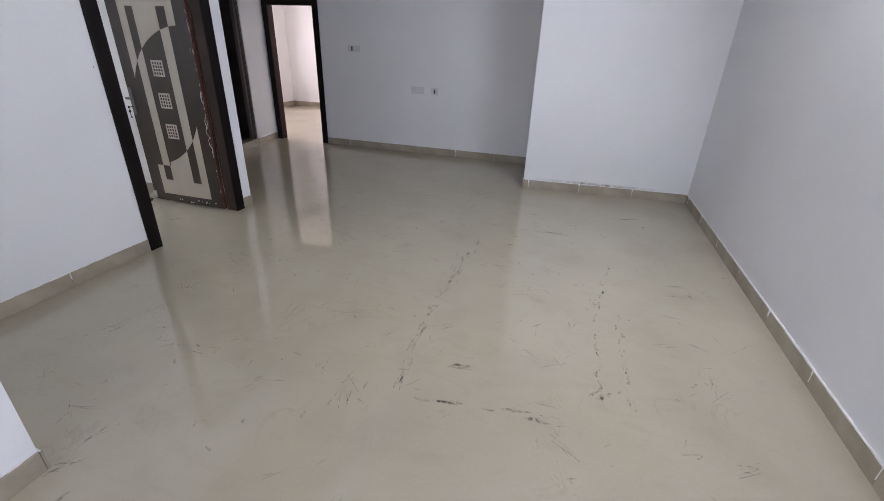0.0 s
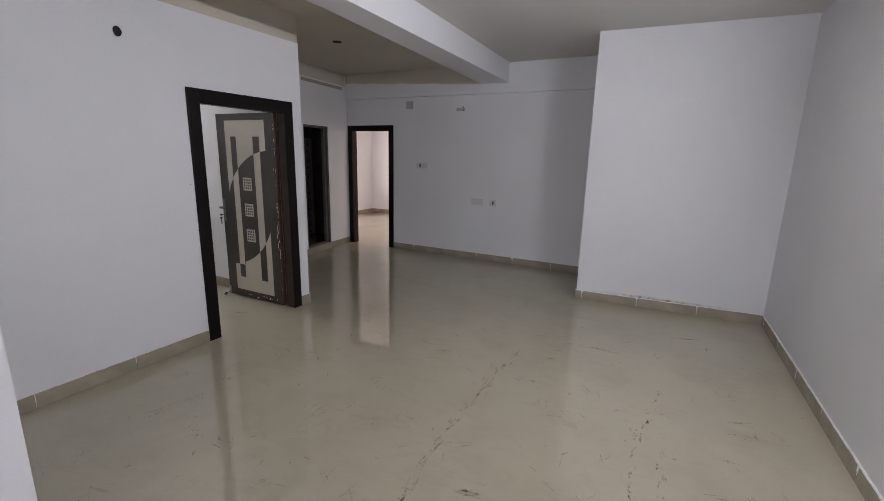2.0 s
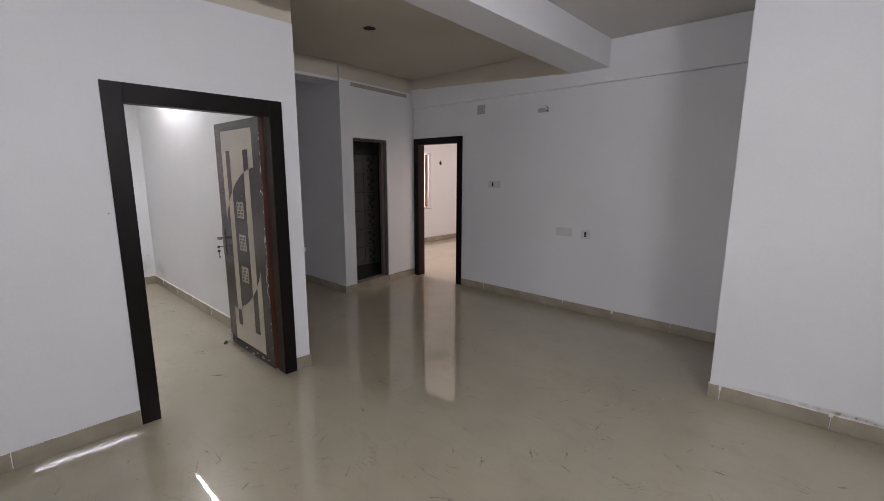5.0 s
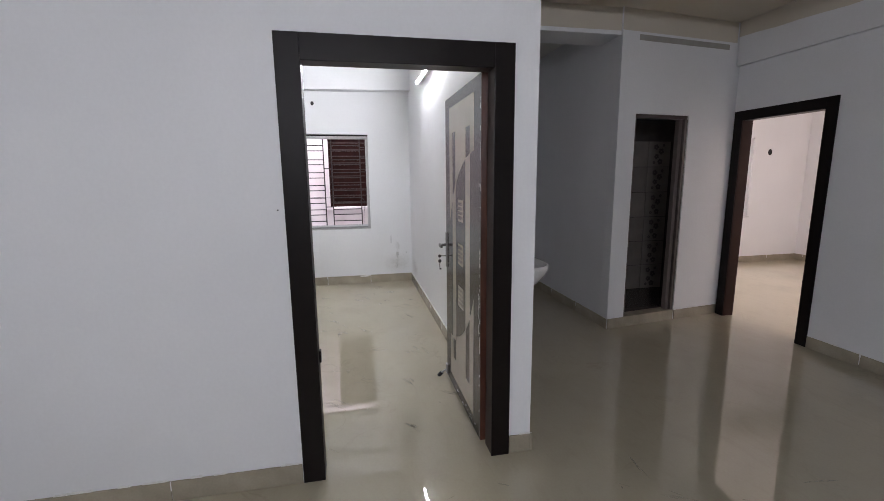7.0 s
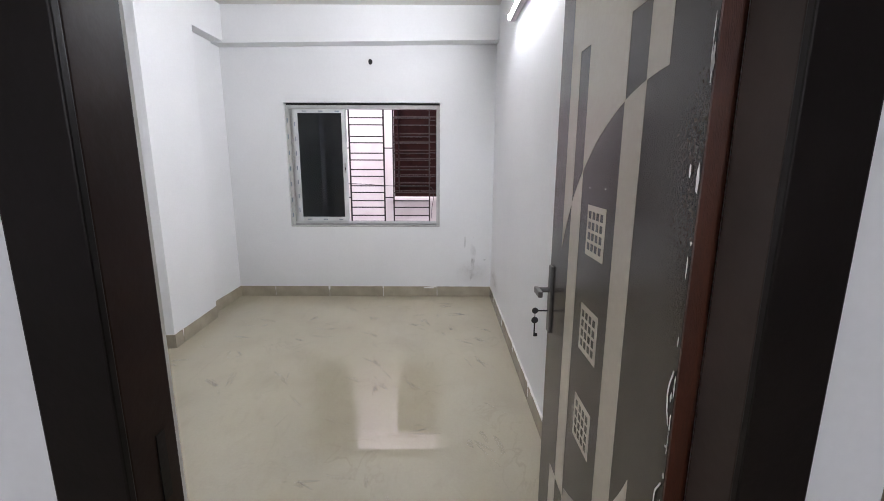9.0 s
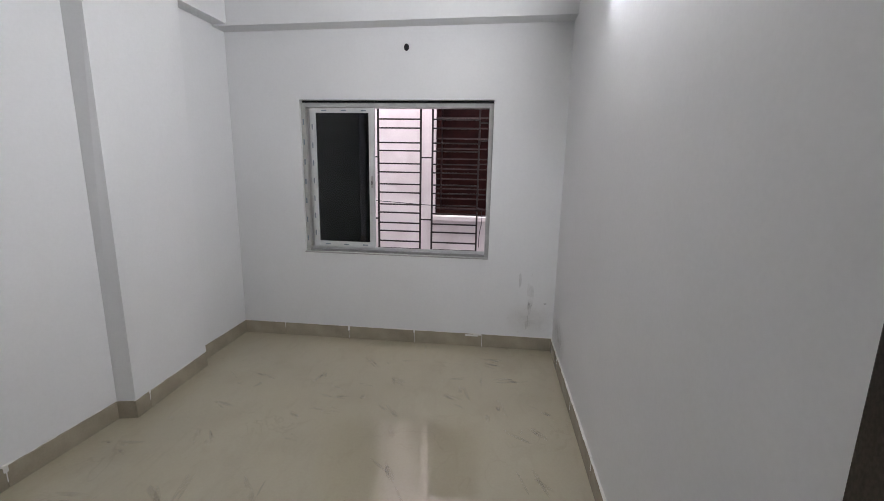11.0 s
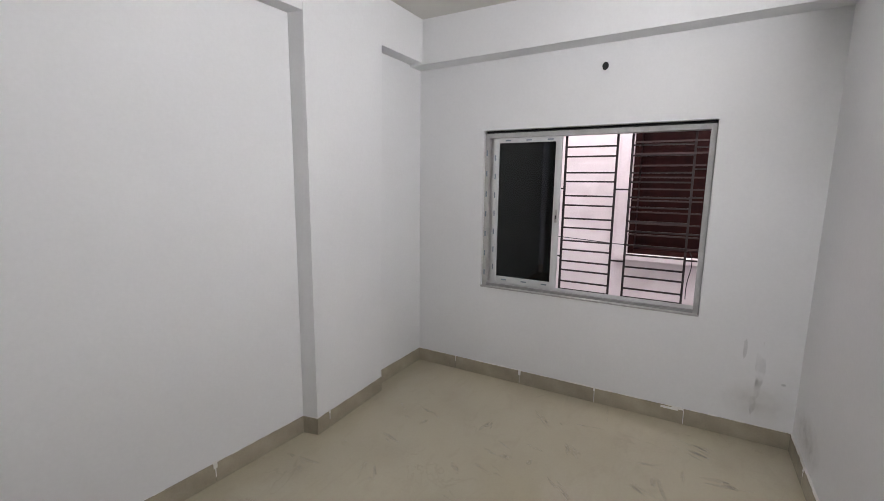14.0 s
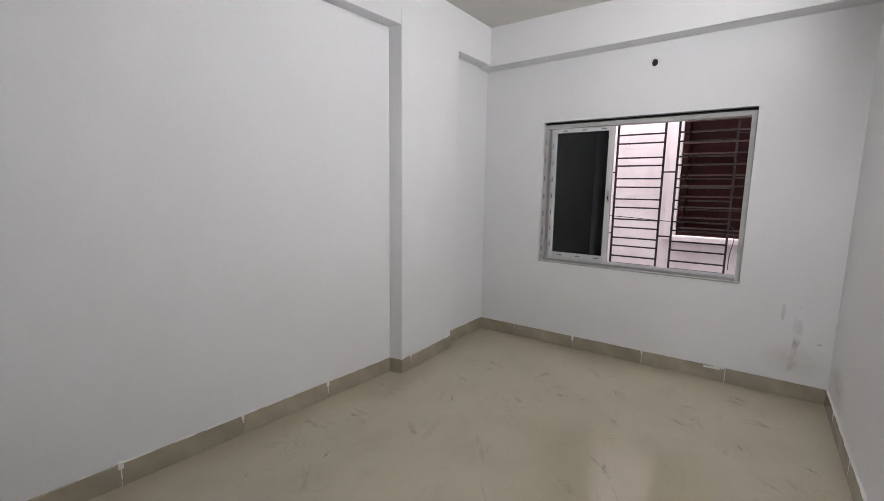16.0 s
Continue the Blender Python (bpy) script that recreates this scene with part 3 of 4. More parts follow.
# ---- far doorway ----
door_2 = thing("door_2", "dark brown frame of an open doorway to a bright room", "door frame", kind="structure")
casing_set(door_2, [
    ("casing", (-1.803, 4.116, 0), (-1.712, 4.129, 2.112), FRAME),
    ("casing", (-0.925, 4.116, 0), (-0.829, 4.129, 2.112), FRAME),
    ("casing", (-1.712, 4.1165, 2.018), (-0.925, 4.129, 2.112), FRAME),
    ("jamb", (-1.754, 4.130, 0), (-1.710, 4.25, 2.058), JAMB),
    ("jamb", (-0.928, 4.130, 0), (-0.886, 4.25, 2.058), JAMB),
    ("jamb", (-1.710, 4.130, 2.02), (-0.928, 4.25, 2.058), JAMB),
])

# ---- bathroom doorway ----
door_3 = thing("door_3", "brown plastic frame of a dark bathroom doorway", "door frame", kind="structure")


def skew_box(y0, y1, d0, d1, z0, z1):
    """A block in the slanting bathroom wall: along it from y0 to y1, d metres behind its face."""
    bm = bmesh.new()
    a, b = bt(y0), bt(y1)
    return bm_prism(bm, [(a[0] - d0, a[1]), (b[0] - d0, b[1]), (b[0] - d1, b[1]), (a[0] - d1, a[1])], z0, z1)


part("jamb", skew_box(BD0 + 0.001, BD0 + 0.035, 0.03, 0.10, SILL, BTOP - 0.035), PVC, door_3)
part("jamb", skew_box(BD1 - 0.035, BD1 - 0.001, 0.012, 0.10, SILL, BTOP - 0.035), PVC, door_3)
part("stop", skew_box(BD1 - 0.075, BD1 - 0.036, 0.045, 0.10, SILL, BTOP - 0.035), PVC_PALE, door_3, "paler plastic door stop")
part("jamb", skew_box(BD0 + 0.001, BD1 - 0.001, 0.02, 0.10, BTOP - 0.035, BTOP - 0.001), PVC, door_3)

# ---- bathroom tiling seen through the doorway ----
tile_wall = thing("bathroom_wall_tiling", "grey bathroom wall tiles with a printed flower strip", "wall tiles", (0, 0, 0), kind="structure")
bm = bmesh.new()
bm_box(bm, (0, 0, 0), (0.010, 0.294, 0.294), 0.002)
tile_me = finish("tile", bm, BATH_TILE)
tile_pale = tile_me.copy()
tile_pale.data = tile_me.data.copy()
tile_pale.data.materials[0] = BATH_PALE
scene.collection.objects.link(tile_pale)
bmf = bmesh.new()
for k, (py, pz, pr) in enumerate(((0.10, 0.23, 0.032), (0.17, 0.18, 0.036), (0.11, 0.12, 0.030), (0.16, 0.06, 0.034), (0.08, 0.05, 0.018), (0.20, 0.25, 0.018))):
    for a in range(5):
        t = a * math.tau / 5 + k
        cy, cz = py + math.cos(t) * pr * 0.62, pz + math.sin(t) * pr * 0.62
        bmf.faces.new([bmf.verts.new((0.0115, cy + math.cos(s) * pr * 0.46, cz + math.sin(s) * pr * 0.46)) for s in [i * math.tau / 8 for i in range(8)]])
flower_me = finish("flower_print", bmf, FLOWER)
first = True
for j in range(6):
    for i in range(4):
        pale = i >= 2
        if first and not pale:
            ob, first = tile_me, False
        elif j == 0 and i == 2:
            ob = tile_pale
        else:
            src = tile_pale if pale else tile_me
            ob = bpy.data.objects.new("tile", src.data)
            scene.collection.objects.link(ob)
        ob.name = "tile"
        ob.location = (-2.645, 2.88 + i * 0.30, 0.09 + j * 0.30)
        ob.parent = tile_wall
        if i == 3:
            f = flower_me if j == 0 else bpy.data.objects.new("flower_print", flower_me.data)
            if j:
                scene.collection.objects.link(f)
            f.parent = ob

# ---- windows ----
window_1 = thing("window_1", "white aluminium sliding window with dark glass, half open", "window", kind="structure")
FX0, FX1, FW = -4.232, -4.157, 0.036
ZT = WZ1 - 0.022
for name, lo, hi, m in (
    ("window_frame", (FX0, WY0 + 0.001, WZ0 + 0.001), (FX1, WY0 + FW, ZT), ALU_DIM),
    ("window_frame", (FX0, WY1 - FW, WZ0 + 0.001), (FX1, WY1 - 0.001, ZT), ALU_DIM),
    ("window_frame", (FX0, WY0 + FW, ZT - FW), (FX1, WY1 - FW, ZT), ALU_DIM),
    ("window_frame", (FX0, WY0 + FW, WZ0 + 0.001), (FX1, WY1 - FW, WZ0 + 0.03), TRACK),
    ("track", (FX0 + 0.022, WY0 + FW, WZ0 + 0.03), (FX0 + 0.026, WY1 - FW, WZ0 + 0.052), ALU),
    ("track", (FX0 + 0.046, WY0 + FW, WZ0 + 0.03), (FX0 + 0.050, WY1 - FW, WZ0 + 0.052), ALU),
    # black strip draws the shadow line over the frame and blocks leaking daylight
    ("gasket", (FX0, WY0 + 0.001, ZT + 0.001), (FX0 + 0.05, WY1 - 0.001, WZ1 - 0.001), RUBBER),
):
    part(name, boxes((lo, hi), bevel=0.002), m, window_1)


def sash(x0, x1, y0, y1, marks):
    z0, z1, w = WZ0 + 0.052, ZT - FW - 0.002, 0.048
    s = part("sash", boxes(((x0, y0, z0), (x1, y0 + w, z1)), ((x0, y1 - w, z0), (x1, y1, z1)), ((x0, y0 + w, z0), (x1, y1 - w, z0 + w)), ((x0, y0 + w, z1 - w * 0.8), (x1, y1 - w, z1)), bevel=0.0025), ALU, window_1, "white sliding sash")
    g = part("pane", boxes((((x0 + x1) / 2 - 0.003, y0 + w, z0 + w), ((x0 + x1) / 2 + 0.003, y1 - w, z1 - w * 0.8))), TINT, s, "dark tinted pane")
    g.visible_shadow = False
    if marks:
        bm = bmesh.new()
        for k in range(7):
            z = z0 + 0.10 + k * 0.15
            bm_box(bm, (x1 - 0.0005, y0 + 0.012, z), (x1 + 0.0008, y0 + 0.022, z + 0.045))
        for k in range(3):
            y = y0 + 0.10 + k * 0.17
            bm_box(bm, (x1 - 0.0005, y, z1 - 0.026), (x1 + 0.0008, y + 0.045, z1 - 0.016))
            bm_box(bm, (x1 - 0.0005, y, z0 + 0.018), (x1 + 0.0008, y + 0.045, z0 + 0.028))
        part("film_marks", bm, TAPE, s, "printed marks of the protective film")
        lt = part("latch", boxes(((x1 - 0.001, y1 - 0.030, 1.36), (x1 + 0.012, y1 - 0.012, 1.46)), bevel=0.003), STEEL, s)
        part("latch_slot", boxes(((x1 + 0.0115, y1 - 0.026, 1.385), (x1 + 0.0135, y1 - 0.017, 1.415))), RUBBER, lt)
    return s


sash(-4.192, -4.167, -1.005, -0.452, True)
sash(-4.221, -4.197, -1.035, -0.482, False)
bm = bmesh.new()
for k in range(7):
    bm_box(bm, (FX1 - 0.0005, WY0 + 0.012, WZ0 + 0.10 + k * 0.165), (FX1 + 0.001, WY0 + 0.024, WZ0 + 0.145 + k * 0.165))
part("film_marks", bm, TAPE, window_1)
part("window_sill", boxes(((-4.157, WY0 + 0.001, WZ0), (-4.118, WY1 - 0.001, WZ0 + 0.012)), bevel=0.003), ALU_DIM, window_1)

grille = thing("window_grille", "dark painted iron safety grille outside the window", "grille", (-4.25, -0.25, WZ0))
grille.location = (0, 0, 0)
GX, GZ0, GZ1, B = -4.250, 0.806, 2.050, 0.0075
STEPS = (0.0, 0.08, 0.14, 0.24, 0.295, 0.385, 0.445, 0.53, 0.59, 0.675, 0.735, 0.81, 0.87, 0.945, 1.0)
PANELS = ((-1.05, -0.94), (-0.92, -0.555), (-0.44, -0.072), (0.029, 0.42))
for ya, yb in PANELS[1:]:
    for y in (ya, yb):
        part("upright", boxes(((GX - B, y - B, GZ0), (GX + B, y + B, GZ1))), IRON, grille)
for ya, yb in PANELS[1:]:
    for f in STEPS:
        z = GZ1 - 0.02 - f * (GZ1 - GZ0 - 0.04)
        part("bar", boxes(((GX - B * 0.8, ya + B, z - B * 0.8), (GX + B * 0.8, yb - B, z + B * 0.8))), IRON, grille)
for ya, yb, fs in ((-0.072, 0.029, (0.34, 0.78)), (-0.555, -0.44, (0.34, 0.78)), (0.42, WY1, (0.10, 0.22, 0.38, 0.59, 0.74)), (WY0, -0.92, (0.10, 0.38, 0.74))):
    for f in fs:
        z = GZ1 - 0.02 - f * (GZ1 - GZ0 - 0.04)
        part("bar", boxes(((GX - B * 0.8, ya + B, z - B * 0.8), (GX + B * 0.8, yb - B * (yb < 0.5), z + B * 0.8))), IRON, grille)


def cable(name, pts, r, material, label):
    cu = bpy.data.curves.new(name, "CURVE")
    cu.dimensions, cu.bevel_depth, cu.bevel_resolution = "3D", r, 2
    sp = cu.splines.new("NURBS")
    sp.points.add(len(pts) - 1)
    for p, q in zip(sp.points, pts):
        p.co = (*q, 1)
    sp.use_endpoint_u, sp.order_u = True, 3
    cu.materials.append(material)
    return tagged(new(name, cu), label, "cable")


cable("cable", [(-4.262, -0.52, 1.245), (-4.262, -0.3, 1.235), (-4.262, 0.05, 1.212), (-4.262, 0.38, 1.222), (-4.264, 0.455, 1.20), (-4.262, 0.47, 1.10), (-4.262, 0.44, 0.96), (-4.262, 0.445, 0.86)], 0.0028, RUBBER, "thin black cable looped over the window grille")

SHUT = mat("brown_varnished_wood", (0.26, 0.16, 0.10), 0.4, var=0.15, vscale=8, stretch=(6, 6, 1))
window_2 = thing("window_2", "far room window with a pale frame and brown shutter", "window", kind="structure")
for name, lo, hi, m in (
    ("window_frame", (-4.16, RW0 + 0.001, RWZ0 + 0.001), (-4.07, RW0 + 0.04, RWZ1 - 0.001), ALU),
    ("window_frame", (-4.16, RW1 - 0.05, RWZ0 + 0.001), (-4.07, RW1 - 0.001, RWZ1 - 0.001), ALU),
    ("window_frame", (-4.16, RW0 + 0.04, RWZ1 - 0.04), (-4.07, RW1 - 0.05, RWZ1 - 0.001), ALU),
    ("window_frame", (-4.16, RW0 + 0.04, RWZ0 + 0.001), (-4.07, RW1 - 0.05, RWZ0 + 0.04), ALU),
    ("window_sill", (-4.10, RW0 - 0.02, RWZ0 - 0.02), (-4.03, RW1 + 0.02, RWZ0), ALU),
    ("shutter", (-4.15, RW1 - 0.13, RWZ0 + 0.042), (-4.12, RW1 - 0.052, RWZ1 - 0.042), SHUT),
):
    part(name, boxes((lo, hi), bevel=0.002), m, window_2)
grille_2 = thing("window_grille", "dark iron safety grille outside the far room window", "grille")
for k in range(7):
    y = RW0 + 0.06 + k * 0.235
    part("upright", boxes(((-4.205, y - B, RWZ0 + 0.002), (-4.195, y + B, RWZ1 - 0.002))), IRON, grille_2)
for k in range(14):
    z = RWZ0 + 0.05 + k * 0.09
    part("bar", boxes(((-4.2045, RW0 + 0.002, z - B), (-4.1955, RW1 - 0.002, z + B))), IRON, grille_2)

# ---- neighbouring building ----
NX, NY0, NY1, NZ0, NZ1 = -5.05, -0.05, 1.25, 1.035, 2.36
house = thing("neighbour_building", "pinkish rendered building close outside the window", "building", (NX, 0, -3.4))
house.location = (0, 0, 0)
part("wall", boxes(((NX - 0.25, -7, -3.4), (NX, NY0, 5.2)), ((NX - 0.25, NY1, -3.4), (NX, 3.9, 5.2)), ((NX - 0.25, NY0, -3.4), (NX, NY1, NZ0)), ((NX - 0.25, NY0, NZ1), (NX, NY1, 5.2))), NB_WALL, house)
part("wall", boxes(((NX - 0.02, NY0 - 0.10, NZ0 - 0.05), (NX + 0.012, NY0 - 0.004, 2.7)), bevel=0.004), NB_WALL, house, "raised render band beside the window")
nb_win = part("window", boxes(((NX - 0.22, NY0 + 0.001, NZ0 + 0.001), (NX - 0.05, NY0 + 0.05, NZ1 - 0.001)), ((NX - 0.22, NY1 - 0.05, NZ0 + 0.001), (NX - 0.05, NY1 - 0.001, NZ1 - 0.001)),
                              ((NX - 0.22, NY0 + 0.05, NZ0 + 0.001), (NX - 0.05, NY1 - 0.05, NZ0 + 0.05)), ((NX - 0.22, NY0 + 0.05, NZ1 - 0.05), (NX - 0.05, NY1 - 0.05, NZ1 - 0.001)), bevel=0.004), NB_DARK, house, "dark maroon wooden window frame")
# flat panels fill the opening, in the frame's dark maroon
part("shutter", boxes(((NX - 0.20, NY0 + 0.051, NZ0 + 0.051), (NX - 0.18, 0.60, NZ1 - 0.051)), ((NX - 0.20, 0.604, NZ0 + 0.051), (NX - 0.18, NY1 - 0.051, NZ1 - 0.051))), NB_DARK, nb_win, "dark maroon panels behind the bars")
part("sill", boxes(((NX, NY0 - 0.05, NZ0 - 0.055), (NX + 0.03, NY1 + 0.05, NZ0 - 0.002)), bevel=0.006), NB_WALL, nb_win)
for k in range(12):
    z = NZ0 + 0.075 + k * 0.102
    part("bar", boxes(((NX - 0.035, NY0 + 0.001, z - 0.007), (NX - 0.023, NY1 - 0.001, z + 0.007))), NB_BAR, nb_win)
for y in (0.62,):
    part("upright", boxes(((NX - 0.022, y - 0.007, NZ0 + 0.001), (NX - 0.012, y + 0.007, NZ1 - 0.001))), NB_BAR, nb_win)

# ---- tube lights ----
def tube_light(label, m, length, lit):
    """A batten with its glowing tube, along local x, with the wall at local y = 0."""
    t = thing("tube_light", label, "lamp")
    part("batten", boxes(((-0.02, -0.046, -0.022), (length + 0.02, -0.0005, 0.022)), bevel=0.004), PLASTIC, t)
    bm = bmesh.new()
    arc = [(-0.037 - 0.020 * math.cos(a), 0.020 * math.sin(a)) for a in [math.radians(-55 + 11 * i) for i in range(11)]]
    cols = [[bm.verts.new((x, y, z)) for y, z in arc] for x in (0.012, length - 0.012)]
    for i in range(10):
        bm.faces.new((cols[0][i], cols[0][i + 1], cols[1][i + 1], cols[1][i]))
    bm.faces.new(cols[0][::-1])
    bm.faces.new(cols[1])
    bm.faces.new((cols[0][0], cols[1][0], cols[1][10], cols[0][10]))
    part("tube", bm, lit, t, "glowing tube diffuser")
    for x in (-0.008, length - 0.012):
        part("end_cap", boxes(((x, -0.065, -0.023), (x + 0.018, -0.0007, 0.023)), bevel=0.003), PLASTIC, t)
    t.matrix_world = m
    return t


tube_light("lit white tube light on the bedroom wall", pose(TUBE_X0, 1.105, TUBE_Z), TUBE_X1 - TUBE_X0, TUBE)
tube_light("lit white tube light on the long hall wall", pose(HW(HALL_TUBE_Y), HALL_TUBE_Y, HALL_TUBE_Z, 0, 0, -88.74), 1.2, HALL_TUBE)
# no tube is seen here: added to light the far room evenly
tube_light("unseen warm tube added to fill the far room with light", pose(0.05, 4.26, 2.30, 0, 0, 180), 0.8, FAR_FILL)


# ---- conduit holes, plates, switches ----
def round_hole(name, label, m, rx, rz, depth=0.012):
    """A conduit hole as a shallow near-black dish on the surface, the shade inside put into its colour; its axis is
    local z.
    """
    t = thing(name, label, "conduit hole", group="open conduit holes")
    bm = bmesh.new()
    n = 20
    def ring(a, b, z, jag=0.0):
        r = random.Random(int(rx * 1e4))
        return [bm.verts.new((a * (1 + r.uniform(-jag, jag)) * math.cos(i * math.tau / n), b * (1 + r.uniform(-jag, jag)) * math.sin(i * math.tau / n), z)) for i in range(n)]
    r1, r2 = ring(rx, rz, 0.003, 0.06), ring(rx * 0.9, rz * 0.9, 0.0012)
    for i in range(n):
        bm.faces.new((r1[i], r1[(i + 1) % n], r2[(i + 1) % n], r2[i]))
    bm.faces.new(r2)
    part("cup", bm, HOLE, t, "near-black dish for the shade in an empty conduit box")
    t.matrix_world = m
    return t


round_hole("conduit_hole", "dark round conduit hole high on the white wall", pose(0.0, -0.437, 2.416, 0, 90, 0), 0.034, 0.028)
round_hole("conduit_hole", "dark oval conduit hole above the bedroom window", pose(-4.125, -0.171, 2.465, 0, 90, 0), 0.027, 0.021)
round_hole("fan_box", "dark round fan box in the hall ceiling", pose(-0.345, 2.19, CEIL_BAY, 180, 0, 0), 0.060, 0.060)
round_hole("nail_hole", "small dark nail hole beside the door frame", pose(0.0, -0.034, 1.368, 0, 90, 0), 0.0036, 0.0036)
round_hole("conduit_hole", "dark conduit hole on the far room wall", pose(-4.05, 7.09, 1.835, 0, 90, 0), 0.05, 0.04)


def wall_plate(name, label, x, z, w, h, material, slot=None):
    t = thing(name, label, "switch plate" if slot else "cover plate", (x, 4.13, z), group="plates on the hall wall")
    part("plate", boxes(((-w / 2, -0.010, -h / 2), (w / 2, 0, h / 2)), bevel=0.003), material, t)
    if slot:
        # raised near-black block, with the opening's shade in its colour
        part("slot", boxes(((slot - 0.011, -0.0125, -0.028), (slot + 0.011, -0.0095, 0.028)), bevel=0.001), HOLE, t, "dark switch opening")
    return t


wall_plate("switch_plate", "white two-gang switch plate with one dark opening", -0.265, 1.46, 0.20, 0.085, PLASTIC, -0.03)
wall_plate("switch_plate", "white single switch plate with one dark opening", 1.02, 0.925, 0.105, 0.10, PLASTIC, 0.002)
wall_plate("cover_plate", "blank white cover plate on the wall", 0.755, 0.93, 0.20, 0.10, PLASTIC)
wall_plate("cover_plate", "square grey cover plate high on the wall", -0.51, 2.425, 0.125, 0.115, GREY_BOX)
spot = thing("wall_bracket", "small grey lamp bracket with loose wires", "bracket", (0.425, 4.13, 2.34))
bm = bmesh.new()
bm_box(bm, (-0.075, -0.018, -0.03), (0.06, 0, 0.018), 0.006)
part("base", bm, GREY_BOX, spot)
bm = bmesh.new()
bm_tube(bm, (0.03, -0.015, 0.0), (0.055, -0.05, 0.03), 0.016, 10)
part("holder", bm, PLASTIC, spot)
bm = bmesh.new()
bm_tube(bm, (0.035, -0.02, 0.0), (0.066, -0.035, -0.03), 0.004, 6)
bm_tube(bm, (0.045, -0.048, 0.032), (0.07, -0.052, 0.012), 0.004, 6)
part("wires", bm, HOLE, spot)

# fan hook in the bedroom ceiling
hook = thing("fan_hook", "thin wire hook hanging from the bedroom ceiling", "hook", (-3.07, -0.3, CEIL_B))
bm = bmesh.new()
prev = None
for i in range(15):
    t = math.radians(-60 + i * 22)
    q = (math.cos(t) * 0.035, 0, -0.045 + math.sin(t) * 0.035)
    if prev:
        bm_tube(bm, prev, q, 0.004, 6)
    prev = q
bm_tube(bm, (0.0, 0, 0), (0.012, 0, -0.02), 0.004, 6)
part("loop", bm, STEEL, hook)

# ---- wash basin in the alcove ----
basin = thing("wash_basin", "white porcelain wall-hung wash basin", "basin", (-0.95, 1.206, 0.875))
bm = bmesh.new()
n, prof = 28, ((1.0, 0.0), (1.0, -0.03), (0.93, -0.07), (0.72, -0.14), (0.45, -0.18), (0.0, -0.19))
inner = ((0.94, 0.0), (0.86, -0.04), (0.6, -0.11), (0.0, -0.13))
def basin_ring(k, z):
    out = []
    for i in range(n):
        a = i * math.tau / n
        x, y = 0.27 * k * math.copysign(abs(math.cos(a)) ** 0.7, math.cos(a)), 0.23 * k * math.copysign(abs(math.sin(a)) ** 0.7, math.sin(a))
        out.append(bm.verts.new((x, max(0.245 + y, 0.001), z)))
    return out
rings = [basin_ring(max(k, 0.02), z) for k, z in prof]
rin = [basin_ring(max(k, 0.02), z) for k, z in inner]
for rs in (rings, rin):
    for a, b in zip(rs, rs[1:]):
        for i in range(n):
            bm.faces.new((a[i], a[(i + 1) % n], b[(i + 1) % n], b[i]))
    bm.faces.new(rs[-1])
for i in range(n):
    bm.faces.new((rings[0][i], rin[0][i], rin[0][(i + 1) % n], rings[0][(i + 1) % n]))
part("bowl", bm, PORCELAIN, basin, smooth=True)
bm = bmesh.new()
bm_tube(bm, (0, 0.06, 0.0), (0, 0.06, 0.10), 0.014, 12)
bm_tube(bm, (0, 0.06, 0.09), (0, 0.17, 0.075), 0.010, 10)
part("tap", bm, STEEL, basin, "chrome tap")
bm = bmesh.new()
bm_tube(bm, (0, 0.24, -0.18), (0, 0.24, -0.30), 0.018, 12)
bm_tube(bm, (0, 0.24, -0.29), (0, 0.002, -0.29), 0.016, 12)
part("waste_pipe", bm, PLASTIC, basin)

# ---- marks on floor and walls ----
rs = random.Random(11)
bm = bmesh.new()


def blot(x, y, a, b, turn, z=0.0012):
    n = 9
    c, s = math.cos(turn), math.sin(turn)
    ring = []
    for i in range(n):
        t = i * math.tau / n
        u, v = a * rs.uniform(0.55, 1.1) * math.cos(t), b * rs.uniform(0.55, 1.1) * math.sin(t)
        ring.append(bm.verts.new((x + u * c - v * s, y + u * s + v * c, z)))
    bm.faces.new(ring)


def drag(p, q, count, a, b, spread):
    ang = math.atan2(q[1] - p[1], q[0] - p[0])
    for k in range(count):
        t = rs.random()
        x, y = p[0] + (q[0] - p[0]) * t + rs.gauss(0, spread), p[1] + (q[1] - p[1]) * t + rs.gauss(0, spread)
        blot(x, y, a * rs.uniform(0.4, 1.3), b * rs.uniform(0.4, 1.3), ang + rs.gauss(0, 0.12), 0.0008 + 0.0008 * rs.random())


drag((2.45, -0.75), (2.40, 0.05), 26, 0.05, 0.007, 0.012)
drag((2.39, -0.1), (2.43, 1.2), 40, 0.05, 0.009, 0.022)
drag((3.46, -0.55), (3.42, 0.45), 30, 0.03, 0.008, 0.015)
drag((3.45, 0.4), (3.54, 1.05), 22, 0.03, 0.008, 0.02)
drag((3.60, -0.5), (3.57, 0.4), 26, 0.035, 0.007, 0.012)
drag((2.6, -0.80), (2.92, -0.76), 7, 0.05, 0.010, 0.010)
drag((2.65, -0.53), (2.83, -0.45), 7, 0.05, 0.010, 0.008)
drag((2.92, -0.76), (3.3, -0.74), 10, 0.04, 0.012, 0.02)
drag((2.79, 1.56), (3.16, 1.59), 9, 0.09, 0.010, 0.010)
drag((3.61, 2.21), (3.86, 2.27), 10, 0.08, 0.009, 0.004)
drag((3.44, -0.5), (3.55, -0.42), 6, 0.04, 0.012, 0.02)
